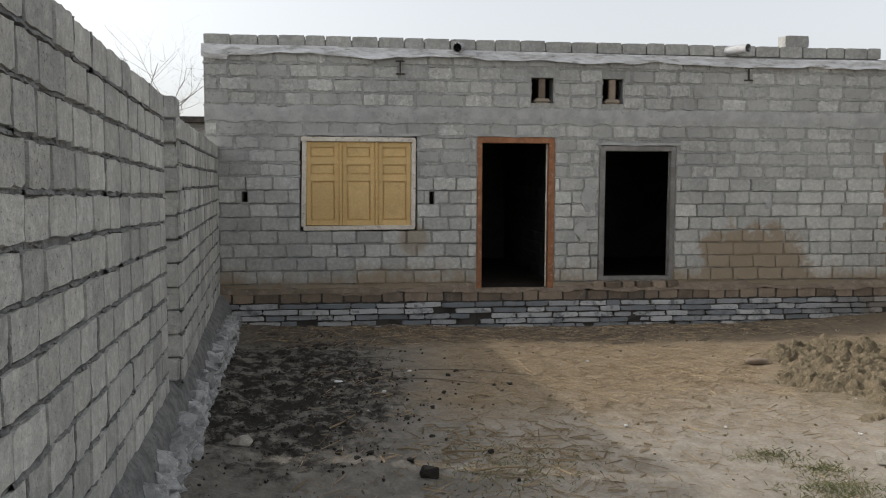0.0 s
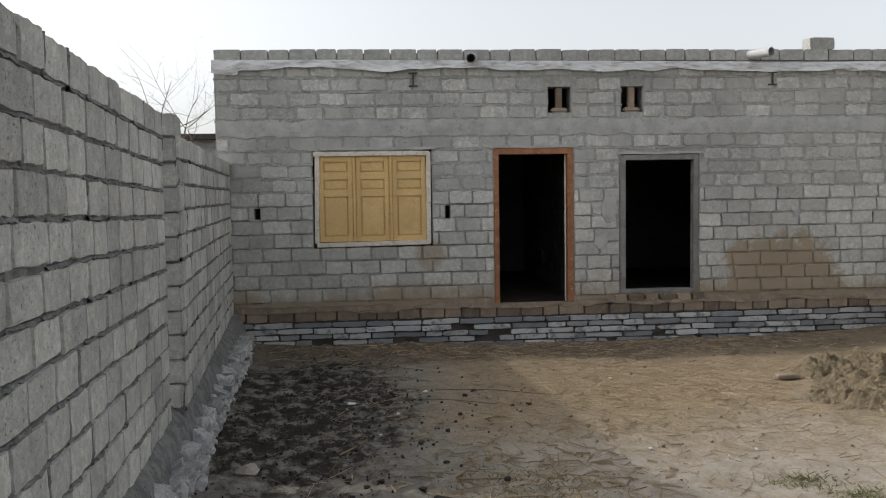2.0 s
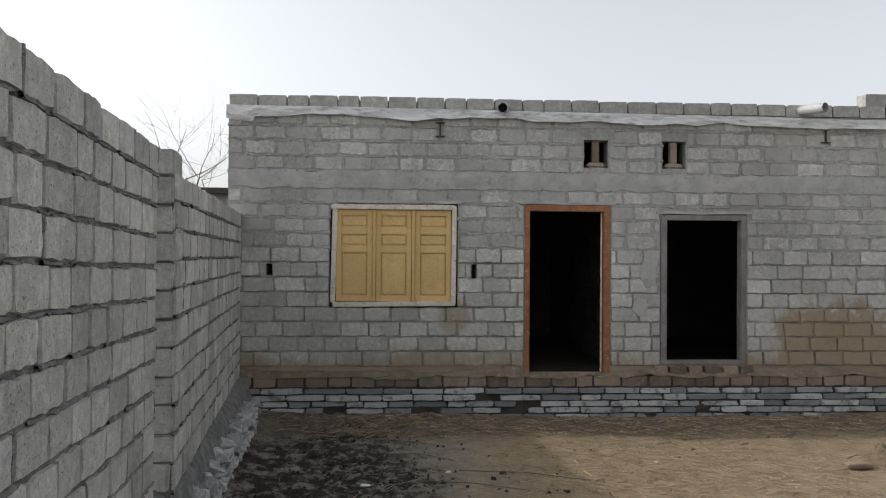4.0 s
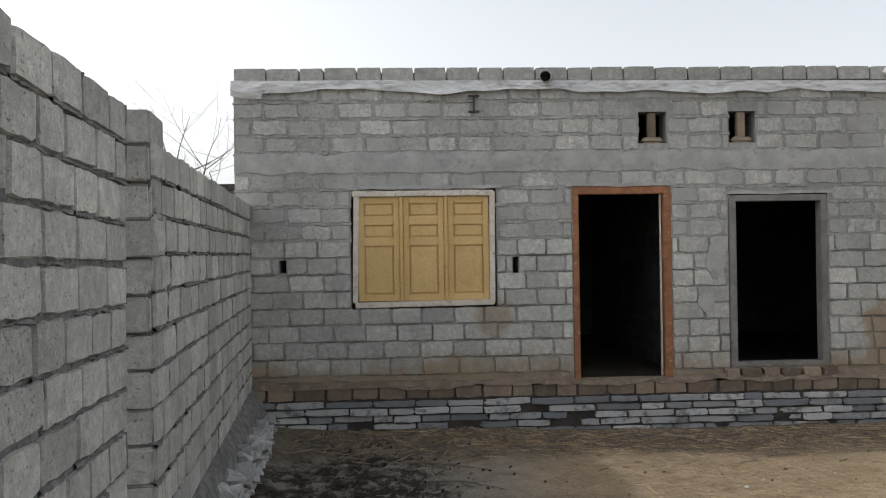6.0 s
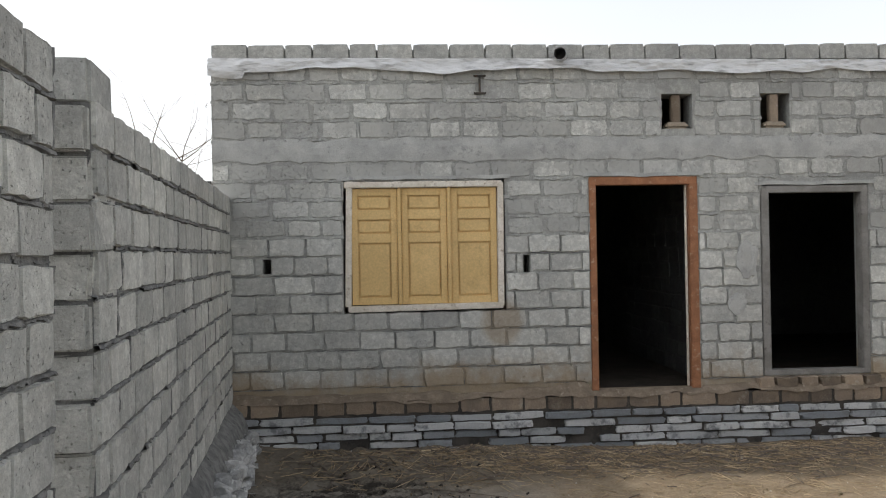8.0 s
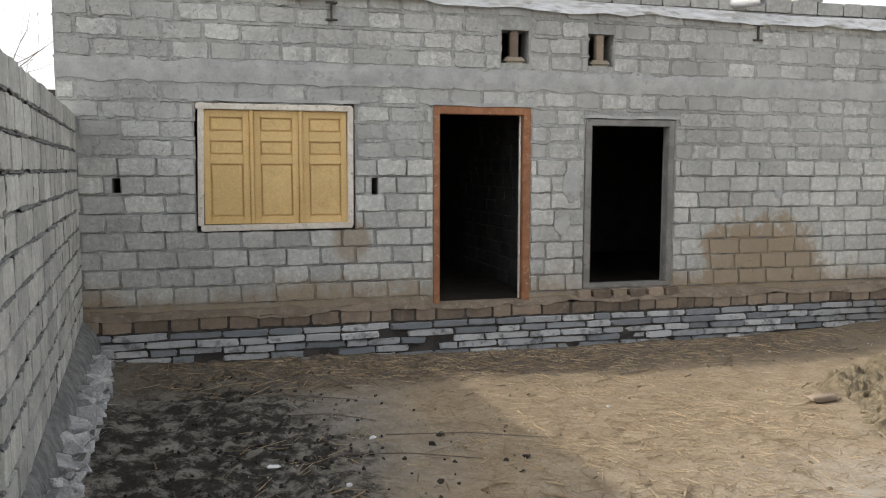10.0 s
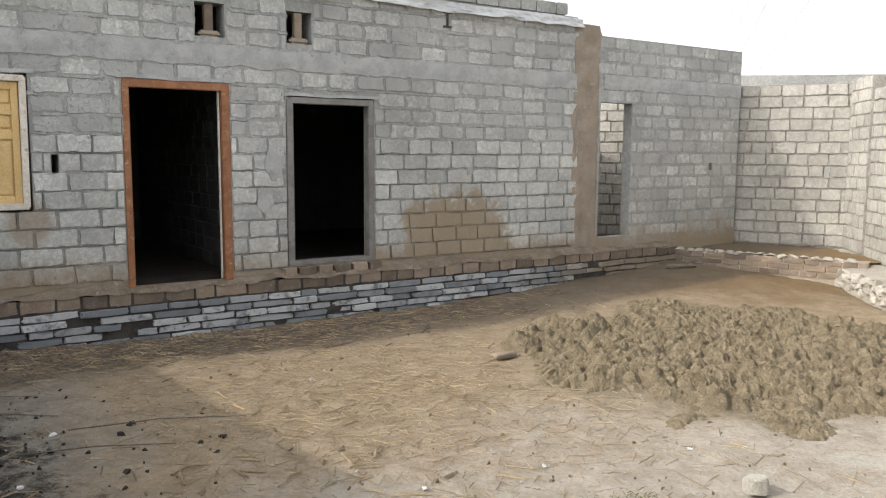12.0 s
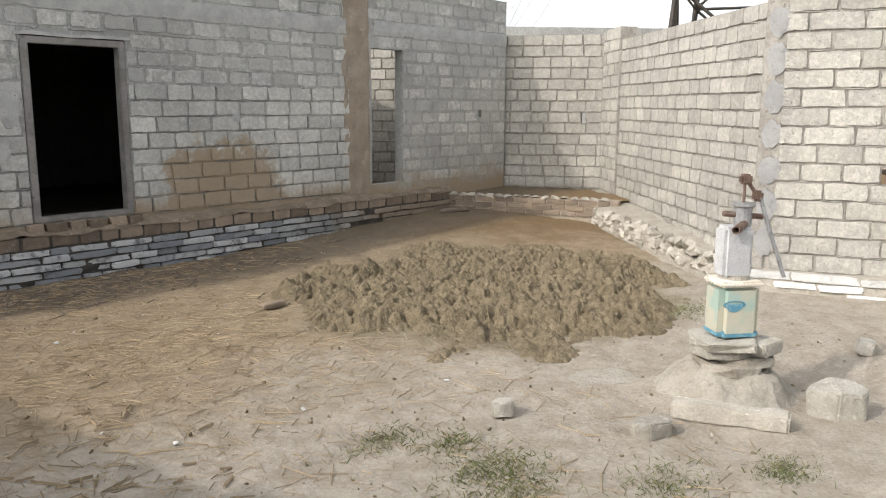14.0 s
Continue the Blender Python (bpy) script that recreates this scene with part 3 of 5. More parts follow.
def gz(x, y):
    return float(ground_z(x, y))


# ---- house ----
HX, HY = -1.60, 9.80
WIN = (-0.46, 1.00, 1.23, 2.43)
DOOR = (1.77, 2.78, 0.47, 2.43)
GAP = (3.37, 4.40, 0.58, 2.34)
NAR = (7.82, 8.41, 0.64, 2.45)
VENTS = [(2.46, 2.75, 2.865, 3.185), (3.39, 3.67, 2.865, 3.185)]
PITS = [(-1.17, -1.10, 1.60, 1.73), (1.16, 1.22, 1.57, 1.735), (7.33, 7.39, 1.49, 1.63), (10.08, 10.15, 1.53, 1.66)]


def local(h):
    return (h[0] - HX, h[1] - HX, h[2], h[3])


house_holes = [local(h) for h in (WIN, DOOR, GAP, *VENTS, *PITS[:3])]
house_len = 7.42 - HX
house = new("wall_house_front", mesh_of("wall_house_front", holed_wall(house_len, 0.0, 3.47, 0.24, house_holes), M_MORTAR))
house.matrix_world = frame_of((HX, HY), (7.42, HY))[0]
tagged(house, "grey concrete block house front with smeared mortar joints", "wall", kind="structure")
ext_len = 10.74 - 7.42
ext_holes = [(NAR[0] - 7.42, NAR[1] - 7.42, NAR[2], NAR[3]), (PITS[3][0] - 7.42, PITS[3][1] - 7.42, PITS[3][2], PITS[3][3])]
ext = new("wall_house_extension", mesh_of("wall_house_extension", holed_wall(ext_len, 0.0, 3.30, 0.15, ext_holes), M_MORTAR))
ext.matrix_world = frame_of((7.42, HY), (10.74, HY))[0]
tagged(ext, "roofless grey block wall with a narrow open window", "wall", kind="structure")

upper = rows_of(house_len, 2.79, 3.47, 0.33, 0.17, [(v[0] - HX, v[1] - HX, 2.8, 3.25) for v in VENTS], 3)
lower = rows_of(house_len, 0.57, 2.59, 0.33, 0.168, house_holes, 4)
wet = [s for s in lower if s[2] > 1.75]
dry = [s for s in lower if s[2] <= 1.75]
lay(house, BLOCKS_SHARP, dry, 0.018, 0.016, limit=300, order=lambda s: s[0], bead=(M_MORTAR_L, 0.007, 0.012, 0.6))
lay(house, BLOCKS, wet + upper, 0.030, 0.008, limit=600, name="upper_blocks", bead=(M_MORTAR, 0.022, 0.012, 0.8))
lay(ext, BLOCKS, [s for s in rows_of(ext_len, 0.62, 2.62, 0.31, 0.167, ext_holes, 5) if s[0] > 0.36] + [s for s in rows_of(ext_len, 2.80, 3.30, 0.31, 0.167, [], 6) if s[0] > 0.2], 0.03, 0.005)


def ragged_band(x0, x1, z0, z1, seed):
    """A trowelled band with a wavering, broken upper and lower edge."""
    bm = bmesh.new()
    n = int((x1 - x0) / 0.045)
    cols = []
    for i in range(n + 1):
        x = x0 + (x1 - x0) * i / n
        lo = z0 + 0.035 * noise.noise((x * 4.1, seed, 0)) + 0.022 * noise.noise((x * 15, seed, 1))
        hi = z1 + 0.035 * noise.noise((x * 3.7, seed, 2)) + 0.022 * noise.noise((x * 14, seed, 3))
        cols.append([bm.verts.new((x, y + (0.004 * noise.noise((x * 6, f * 3, seed)) if y < 0 else 0), lo + (hi - lo) * f)) for f, y in ((0, 0.02), (0.04, -0.008), (0.35, -0.014), (0.68, -0.014), (0.96, -0.008), (1, 0.02))])
    for p, q in zip(cols, cols[1:]):
        for k in range(5):
            bm.faces.new((p[k], q[k], q[k + 1], p[k + 1]))
    return bm


part("render_band", ragged_band(0.0, house_len, 2.585, 2.80, 1), M_BAND, house, "rough grey cement band")
part("render_band", ragged_band(0.45, ext_len, 2.61, 2.81, 2), M_BAND, ext, "rough grey cement band")

# the mud plastered joint between the house and the extension
bm = bmesh.new()
cols, rws = 14, 70
grid = [[bm.verts.new((7.30 + 0.5 * i / cols + (0.13 * (noise.noise((0, k * 0.16, 3.0 * (i > 0)))) if i in (0, cols) else 0), HY - 0.014 + 0.02 * noise.noise((i * 0.4, k * 0.35, 5)) if 0 < i < cols else HY + 0.02, 0.45 + (3.42 - 0.45) * k / rws)) for k in range(rws + 1)] for i in range(cols + 1)]
for i in range(cols):
    for k in range(rws):
        bm.faces.new((grid[i][k], grid[i + 1][k], grid[i + 1][k + 1], grid[i][k + 1]))
mud_joint = part("mud_joint", bm, M_MUD_COL, None, smooth=True)
tagged(mud_joint, "rough brown mud plaster strip over a wall joint", "plaster", kind="structure")


def house_side(name, x0, x1, y0, y1, z0, z1, label, mat):
    ob = part(name, boxed(x0, x1, y0, y1, z0, z1), mat)
    return tagged(ob, label, "wall", kind="structure")


house_side("wall_house_left", HX, HX + 0.24, 10.044, 14.6, 0.0, 3.47, "grey block side wall of the house", M_MORTAR)
house_side("wall_house_right", 7.18, 7.42, 10.044, 14.6, 0.0, 3.47, "grey block end wall of the house", M_MORTAR)
house_side("wall_house_back", HX + 0.244, 7.176, 14.36, 14.6, 0.0, 3.47, "grey block back wall inside the dark room", M_BLOCK_SHADE)
house_side("roof_slab", HX + 0.01, 7.40, 9.82, 14.58, 3.474, 3.50, "flat cement roof slab", M_BAND)
house_side("floor", HX + 0.244, 7.176, 10.044, 14.356, 0.30, 0.46, "shaded earth floor of the unlit rooms", M_FLOOR)
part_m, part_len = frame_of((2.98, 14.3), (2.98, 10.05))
partition = new("wall_partition", mesh_of("wall_partition", holed_wall(part_len, 0.46, 3.47, 0.18, []), M_BLOCK_SHADE))
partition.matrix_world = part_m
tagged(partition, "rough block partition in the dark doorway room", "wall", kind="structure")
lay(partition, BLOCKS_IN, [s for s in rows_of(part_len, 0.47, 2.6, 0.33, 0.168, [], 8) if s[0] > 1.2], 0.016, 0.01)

# parapet course
parapet = new("parapet", mesh_of("parapet", boxed(0.01, 8.78, 0.03, 0.2, 3.505, 3.60), M_MORTAR))
parapet.matrix_world = frame_of((HX, HY), (7.4, HY))[0]
tagged(parapet, "single course of clean grey blocks along the roof edge", "parapet", kind="structure")
cap_spans = []
x = 0.0
while x < 8.75:
    w = rng.choice([0.32, 0.32, 0.32, 0.33, 0.24])
    cap_spans.append((x, min(x + w, 8.8), 3.50, 3.645 + rng.uniform(-0.004, 0.004)))
    x += w + 0.006
lay(parapet, CAPS, cap_spans, 0.008, 0.0, depth=0.2, tilt=0.003)
lone = new("loose_block", CAPS[0])
lone.matrix_world = pose(6.03, 9.83, 3.72, 0, 0, 4) @ Matrix.Diagonal((0.34, 0.17, 0.15, 1))
tagged(lone, "single grey block resting on the parapet", "block")

# plastic sheet under the parapet
bm = bmesh.new()
nx, nz = 420, 7
grid = []
for i in range(nx + 1):
    xx = HX - 0.02 + 9.06 * i / nx
    drop = 0.105 + 0.045 * noise.noise((xx * 1.1, 0, 0)) + 0.03 * noise.noise((xx * 3.3, 2, 0)) + (0.05 if xx < -1.3 else 0)
    col = []
    for k in range(nz + 1):
        f = k / nz
        zz = 3.515 - 0.01 * f - drop * f - 0.022 * noise.noise((xx * 0.8, 7, 0)) - 0.006 * max(0, xx)
        yy = HY - 0.022 - 0.045 * f * (0.6 + noise.noise((xx * 2.3, f * 1.5, 1))) - 0.03 * abs(noise.noise((xx * 5 + f * 3, f * 5, 3))) - 0.014 * noise.noise((xx * 13, f * 9, 5))
        col.append(bm.verts.new((xx, min(yy, HY - 0.012), zz)))
    grid.append(col)
for i in range(nx):
    for k in range(nz):
        bm.faces.new((grid[i][k], grid[i + 1][k], grid[i + 1][k + 1], grid[i][k + 1]))
sheet = tagged(part("plastic_sheet", bm, M_SHEET, None, smooth=True), "crumpled dusty clear plastic hanging below the parapet", "plastic sheet")

# drain pipes and beam ends
for a, b, mat in (((1.56, 9.9, 3.56), (1.47, 9.52, 3.49), M_PVC), ((5.02, 9.9, 3.575), (5.19, 9.50, 3.56), M_PVC)):
    p = part("drain_pipe", hollow(bmesh.new(), a, b, 0.058, 0.006), mat, None, smooth=False)
    tagged(p, "grey plastic roof drain pipe jutting from the parapet", "pipe", "roof drains")
for bx in (0.79, 5.35):
    bm = bmesh.new()
    box(bm, bx - 0.055, bx + 0.055, HY - 0.03, HY + 0.1, 3.345, 3.36)
    box(bm, bx - 0.008, bx + 0.008, HY - 0.03, HY + 0.1, 3.205, 3.345)
    box(bm, bx - 0.055, bx + 0.055, HY - 0.03, HY + 0.1, 3.19, 3.205)
    tagged(part("beam_end", bm, M_STEEL), "dark steel roof beam end showing in the wall", "beam", "roof beams")

# ventilator openings with a tile standing in each
for v in VENTS:
    c = (v[0] + v[1]) / 2
    tile = part("vent_tile", boxed(c - 0.042, c + 0.042, HY + 0.02, HY + 0.09, v[2] + 0.055, v[3] - 0.005, 0.008), M_BRICK)
    tagged(tile, "brown brick standing upright in a vent opening", "brick", "vent bricks")
    bm = bmesh.new()
    box(bm, c - 0.105, c + 0.105, HY - 0.012, HY + 0.12, v[2], v[2] + 0.06, 0.02)
    tagged(part("mortar_lump", bm, M_MUD_COL), "lump of mud mortar under a vent brick", "mortar", "vent mortar")

# ---- shuttered window ----
window = new("window_1")
window.location = ((WIN[0] + WIN[1]) / 2, HY + 0.03, WIN[2])
tagged(window, "ochre three-leaf wooden shutter window in a whitewashed frame", "window", kind="structure")
ww, wh = 1.46, 1.20
fx0, fx1 = -0.68, 0.70
part("window_frame", boxed(-0.72, -0.665, -0.045, 0.06, 0.05, wh - 0.03, 0.006, pose(0, 0, 0, 0, 1.2, 0)), M_WHITE, window, "whitewashed left jamb")
part("window_frame", boxed(0.655, 0.71, -0.045, 0.06, 0.05, wh - 0.03, 0.006, pose(0, 0, 0, 0, 0.4, 0)), M_WHITE, window, "whitewashed right jamb")
part("window_frame", boxed(-0.715, 0.705, -0.05, 0.06, wh - 0.075, wh - 0.02, 0.006), M_WHITE, window, "weathered head rail")
part("window_sill", boxed(-0.69, 0.70, -0.055, 0.06, 0.02, 0.075, 0.006, pose(0, 0, 0, 0, -0.6, 0)), M_WHITE, window, "whitewashed bottom rail")
for mx in (-0.225, 0.222):
    part("mullion", boxed(mx - 0.018, mx + 0.018, -0.04, 0.05, 0.075, wh - 0.075, 0.008), M_SHUT, window)


def shutter(x0, x1):
    z0, z1 = 0.078, wh - 0.078
    leaf = part("shutter", boxed(x0, x1, 0.012, 0.03, z0, z1), M_SHUT, window)
    st = 0.058
    hgt = z1 - z0
    rails = [(0, 0.064), (0.53, 0.61), (0.73, 0.815), (0.936, 1.0)]
    part("stile", boxed(x0, x0 + st, -0.012, 0.014, z0, z1, 0.004), M_SHUT, leaf)
    part("stile", boxed(x1 - st, x1, -0.012, 0.014, z0, z1, 0.004), M_SHUT, leaf)
    for a, b in rails:
        part("rail", boxed(x0 + st, x1 - st, -0.011, 0.014, z0 + a * hgt, z0 + b * hgt, 0.004), M_SHUT, leaf)
    for (a, b), (c, d) in zip(rails, rails[1:]):
        part("panel", boxed(x0 + st + 0.012, x1 - st - 0.012, -0.004, 0.014, z0 + b * hgt + 0.012, z0 + c * hgt - 0.012, 0.006), M_SHUT, leaf)


for a, b in ((-0.655, -0.245), (-0.205, 0.202), (0.242, 0.655)):
    shutter(a, b)
# rough cement lintel lip over each opening
for name, h, lift in (("window", WIN, 0.0), ("door", DOOR, 0.005), ("gap", GAP, 0.0), ("narrow", NAR, 0.0)):
    bm = boxed(h[0] - 0.05, h[1] + 0.05, HY - 0.022, HY + 0.1, h[3] - 0.002 + lift, h[3] + 0.03 + lift)
    bmesh.ops.subdivide_edges(bm, edges=[e for e in bm.edges if abs(e.verts[0].co.x - e.verts[1].co.x) > 0.2], cuts=16)
    for vv in bm.verts:
        vv.co += Vector((0, 0.010 * noise.noise(vv.co * 9), 0.012 * noise.noise(vv.co * 7 + Vector((0, 3, 0)))))
    tagged(part("lintel", bm, M_BAND), "thin rough concrete lintel over an opening", "lintel", "lintels", "structure")

# ---- door frame ----
door = new("door_1")
door.location = ((DOOR[0] + DOOR[1]) / 2, HY + 0.02, DOOR[2])
tagged(door, "red-brown wooden door frame with no leaf, opening on a dark room", "door frame", kind="structure")
part("jamb", boxed(-0.505, -0.44, -0.03, 0.09, 0.0, 1.9, 0.006), M_DOOR, door, "chipped brown jamb")
part("jamb", boxed(0.425, 0.505, -0.03, 0.09, 0.0, 1.9, 0.006), M_DOOR, door, "chipped brown jamb")
part("head", boxed(-0.505, 0.50, -0.032, 0.09, 1.885, 1.96, 0.006), M_DOOR, door)
part("stop", boxed(0.405, 0.418, 0.02, 0.06, 0.03, 1.885, 0.004), M_WHITE, door, "pale wooden stop bead")

gapframe = new("door_2")
gapframe.location = ((GAP[0] + GAP[1]) / 2, HY + 0.02, GAP[2])
tagged(gapframe, "grey weathered wooden frame round a dark opening", "frame", kind="structure")
part("jamb", boxed(-0.51, -0.435, -0.03, 0.08, 0.0, 1.74, 0.006), M_FRAME, gapframe)
part("jamb", boxed(0.445, 0.51, -0.03, 0.08, 0.0, 1.74, 0.006), M_FRAME, gapframe)
part("head", boxed(-0.51, 0.505, -0.032, 0.08, 1.685, 1.75, 0.006), M_FRAME, gapframe)
part("sill", boxed(-0.51, 0.505, -0.032, 0.08, 0.0, 0.05, 0.006), M_FRAME, gapframe)

socket = part("socket_box", boxed(5.64, 5.73, HY - 0.025, HY + 0.02, 1.50, 1.60, 0.008), M_PVC)
tagged(socket, "small pale electric box set in the block wall", "socket")

# ---- plinth: brown bricks and slate courses ----
plinth = new("plinth", mesh_of("plinth", boxed(0, 10.9, 0.012, 0.30, -0.2, 0.46), M_GAP))
plinth.matrix_world = frame_of((HX + 0.05, HY - 0.10), (9.35, HY - 0.10))[0]
tagged(plinth, "slate and brick plinth along the foot of the house", "plinth", kind="structure")
lay(plinth, BRICKS, rows_of(10.9, 0.335, 0.475, 0.26, 0.14, [], 11, vary=0.25), 0.016, -0.004, name="brick", tilt=0.02)
lay(plinth, SLABS, rows_of(10.9, -0.03, 0.335, 0.34, 0.073, [], 12, vary=0.45, half=0.6), 0.013, 0.012, name="slab", tilt=0.02, coarse=0.03)
# mud fillet where the blocks meet the plinth
bm = bmesh.new()
n = 330
rowsv = []
for i in range(n + 1):
    xx = HX + 0.05 + 10.9 * i / n
    zt = 0.535 + 0.06 * noise.noise((xx * 0.9, 0, 4)) + 0.03 * noise.noise((xx * 4, 0, 4))
    zt = min(zt, 0.50) if DOOR[0] - 0.02 < xx < DOOR[1] + 0.02 else zt
    zt = min(zt, 0.56) if GAP[0] - 0.02 < xx < GAP[1] + 0.02 else zt
    yo = 0.05 * (0.5 + noise.noise((xx * 2.2, 3, 0)))
    rowsv.append([bm.verts.new(p) for p in ((xx, HY + 0.02, zt), (xx, HY - 0.018, zt - 0.02), (xx, HY - 0.06 - yo * 0.5, 0.5 + 0.02 * noise.noise((xx * 5, 1, 1))), (xx, HY - 0.106, 0.455 + 0.05 * noise.noise((xx * 1.7, 6, 1)) + 0.03 * noise.noise((xx * 7, 6, 1))))])
for a, b in zip(rowsv, rowsv[1:]):
    for k in range(3):
        bm.faces.new((a[k], b[k], b[k + 1], a[k + 1]))
tagged(part("mud_fillet", bm, M_FILLET, None, smooth=True), "smeared mud along the foot of the block wall", "mud", kind="structure")
for i, (x0, w) in enumerate(((3.30, 0.14), (3.46, 0.2), (3.69, 0.16), (3.88, 0.19), (4.10, 0.17), (4.30, 0.15))):
    b = new("sill_brick", BRICKS[i])
    b.matrix_world = pose(x0 + w / 2, HY - 0.085, 0.525, 0, rng.uniform(-3, 3), rng.uniform(-5, 5)) @ Matrix.Diagonal((w, 0.14, 0.095, 1))
    tagged(b, "loose brown brick set under the frame sill", "brick", "sill bricks")

# ---- long boundary wall ----
LA, LB = (-0.335, -4.0), (-1.068, 4.98)
LW1, L1 = frame_of(LA, LB)
wall_l1 = new("wall_long_near", mesh_of("wall_long_near", holed_wall(L1, 0.3, 2.42, 0.2, []), M_MORTAR_L))
wall_l1.matrix_world = LW1 @ Matrix.Translation((L1, -0.016, 0)) @ pose(0, 0, -0.025, 0, 1.25, 0) @ Matrix.Translation((-L1, 0, 0))
tagged(wall_l1, "tall boundary wall of rough grey blocks with open joints", "wall", kind="structure")
lay(wall_l1, BLOCKS_L, rows_of(L1, 0.44, 2.445, 0.29, 0.165, [], 21, vary=0.22, x0=4.6), 0.019, 0.016, limit=300, order=lambda s: -s[0], tilt=0.01, bead=(M_MORTAR_L, 0.014, 0.024, 0.85))
LW2, L2 = frame_of((-1.008, 5.24), (-1.465, 9.79))
wall_l2 = new("wall_long_far", mesh_of("wall_long_far", holed_wall(L2, 0.3, 2.28, 0.2, []), M_MORTAR_L))
wall_l2.matrix_world = LW2
tagged(wall_l2, "boundary wall of rough grey blocks meeting the house", "wall", kind="structure")
lay(wall_l2, BLOCKS_L, rows_of(L2, 0.46, 2.30, 0.30, 0.167, [], 22, vary=0.22), 0.019, 0.016, tilt=0.01, bead=(M_MORTAR_L, 0.013, 0.024, 0.85))
pil = new("pillar", mesh_of("pillar", boxed(-1.28, -1.035, 5.27, 5.46, 0.3, 2.40), M_MORTAR_L))
tagged(pil, "block pillar ending the near stretch of boundary wall", "pillar", kind="structure")
zc = 0.47
k = 0


def worn_block(seed):
    bm = boxed(-0.5, 0.5, -0.5, 0.5, -0.5, 0.5, 0.045)
    for v in bm.verts:
        v.co += 0.035 * noise.noise_vector(v.co * 2.7 + Vector((seed, 0, 0)))
    return mesh_of("block", bm, M_BLOCK_L)


PILB = [worn_block(i * 3.7) for i in range(5)]
pil_rows = []
while zc < 2.35:
    pil_rows.append((zc, k % 2))
    zc += 0.1635
    k += 1

# ---- skew boundary walls ----
RA, RB, RC, RD = (9.3, 12.65), (11.57, 8.46), (7.92, 4.63), (9.15, 1.2)


def skew(name, a, b, z0, z1, seed, label, holes=(), back=M_MORTAR_R, pitch=0.31, x0=0.0):
    m, ln = frame_of(a, b)
    ob = new(name, mesh_of(name, holed_wall(ln, z0 - 0.3, z1, 0.2, list(holes)), back))
    ob.matrix_world = m
    tagged(ob, label, "wall", kind="structure")
    lay(ob, BLOCKS_R, rows_of(ln, z0, z1 + 0.004, pitch, 0.168, list(holes), seed, x0=x0, vary=0.15), 0.017, 0.020, tilt=0.008, bead=(M_MORTAR_R, 0.010, 0.019, 0.6))
    return ob, ln


back, back_len = skew("wall_back", RA, RB, 0.42, 2.80, 31, "pale sunlit block wall closing the far corner", [(4.40, 4.47, 1.42, 1.60)])
right, right_len = skew("wall_right", (11.06, 7.925), RC, 0.20, 2.66, 32, "pale sunlit boundary wall of concrete blocks")
rcol_m, rcol_len = frame_of(RB, (11.0, 7.86))
rcol = new("pillar", mesh_of("pillar", holed_wall(rcol_len, 0.1, 2.84, 0.25, []), M_MORTAR_R))
rcol.matrix_world = rcol_m @ Matrix.Translation((0, -0.05, 0))
tagged(rcol, "pale block pier standing proud of the right wall", "pillar", kind="structure")
lay(rcol, BLOCKS_R, rows_of(rcol_len, 0.42, 2.85, 0.33, 0.168, [], 33), 0.014, 0.012)
front, front_len = skew("wall_right_return", RC, RD, 0.19, 2.72, 34, "pale block wall turning towards the yard corner", [(1.02, 1.14, 1.02, 1.17)], pitch=0.40, x0=0.14)
# cement patches smeared over the outer corner and between the openings
M_PATCH = grainy("patch cement", (0.27, 0.265, 0.26), (0.32, 0.315, 0.305), (0.22, 0.22, 0.215), 5, 90, 0.0, 0.006)


def daub(cx, cz, rx, rz, seed, lift=0.03):
    """A low pat of cement with an uneven rim, in a wall's own axes."""
    r = random.Random(seed)
    bm = bmesh.new()
    k = 26
    shape = [1 + 0.22 * noise.noise((math.cos(6.283 * i / k) * 1.6, math.sin(6.283 * i / k) * 1.6, seed * 3.1)) + 0.14 * noise.noise((math.cos(6.283 * i / k) * 4, math.sin(6.283 * i / k) * 4, seed * 1.3)) + r.uniform(-0.05, 0.05) for i in range(k)]
    rings = []
    for f, y in ((1.0, 0.01), (0.93, -lift * 0.8), (0.6, -lift)):
        rings.append([bm.verts.new((cx + rx * f * shape[i] * math.cos(6.283 * i / k), y + r.uniform(-0.002, 0.002), cz + rz * f * shape[i] * math.sin(6.283 * i / k))) for i in range(k)])
    for p, q in zip(rings, rings[1:]):
        for i in range(k):
            bm.faces.new((p[i], p[(i + 1) % k], q[(i + 1) % k], q[i]))
    bm.faces.new(rings[-1])
    return bm


for i, zz in enumerate(np.arange(0.46, 2.7, 0.336)):
    part("corner_patch", daub(0.085, zz, rng.uniform(0.085, 0.12), rng.uniform(0.14, 0.17), i * 1.7, 0.0225), M_PATCH, front, "grey cement pat on the corner")
part("cement_patch", daub(3.23 - HX, 1.66, 0.11, 0.19, 21, 0.028), M_BAND, house, "round grey cement pat")
part("cement_patch", daub(3.13 - HX, 1.25, 0.09, 0.10, 22, 0.024), M_BAND, house, "round grey cement pat")
part("corner_render", boxed(-0.03, 0.09, -0.016, 0.03, 0.19, 2.70, 0.008), M_MORTAR_R, front, "grey cement corner strip")
# coping of a farther wall behind
m2, l2 = frame_of((10.0, 20.0), (19.5, 10.8))
tagged(part("wall_beyond", boxed(0, l2, 0, 0.2, 0, 3.56, 0.0, m2), M_MORTAR), "dark grey wall beyond the boundary", "wall", kind="structure")

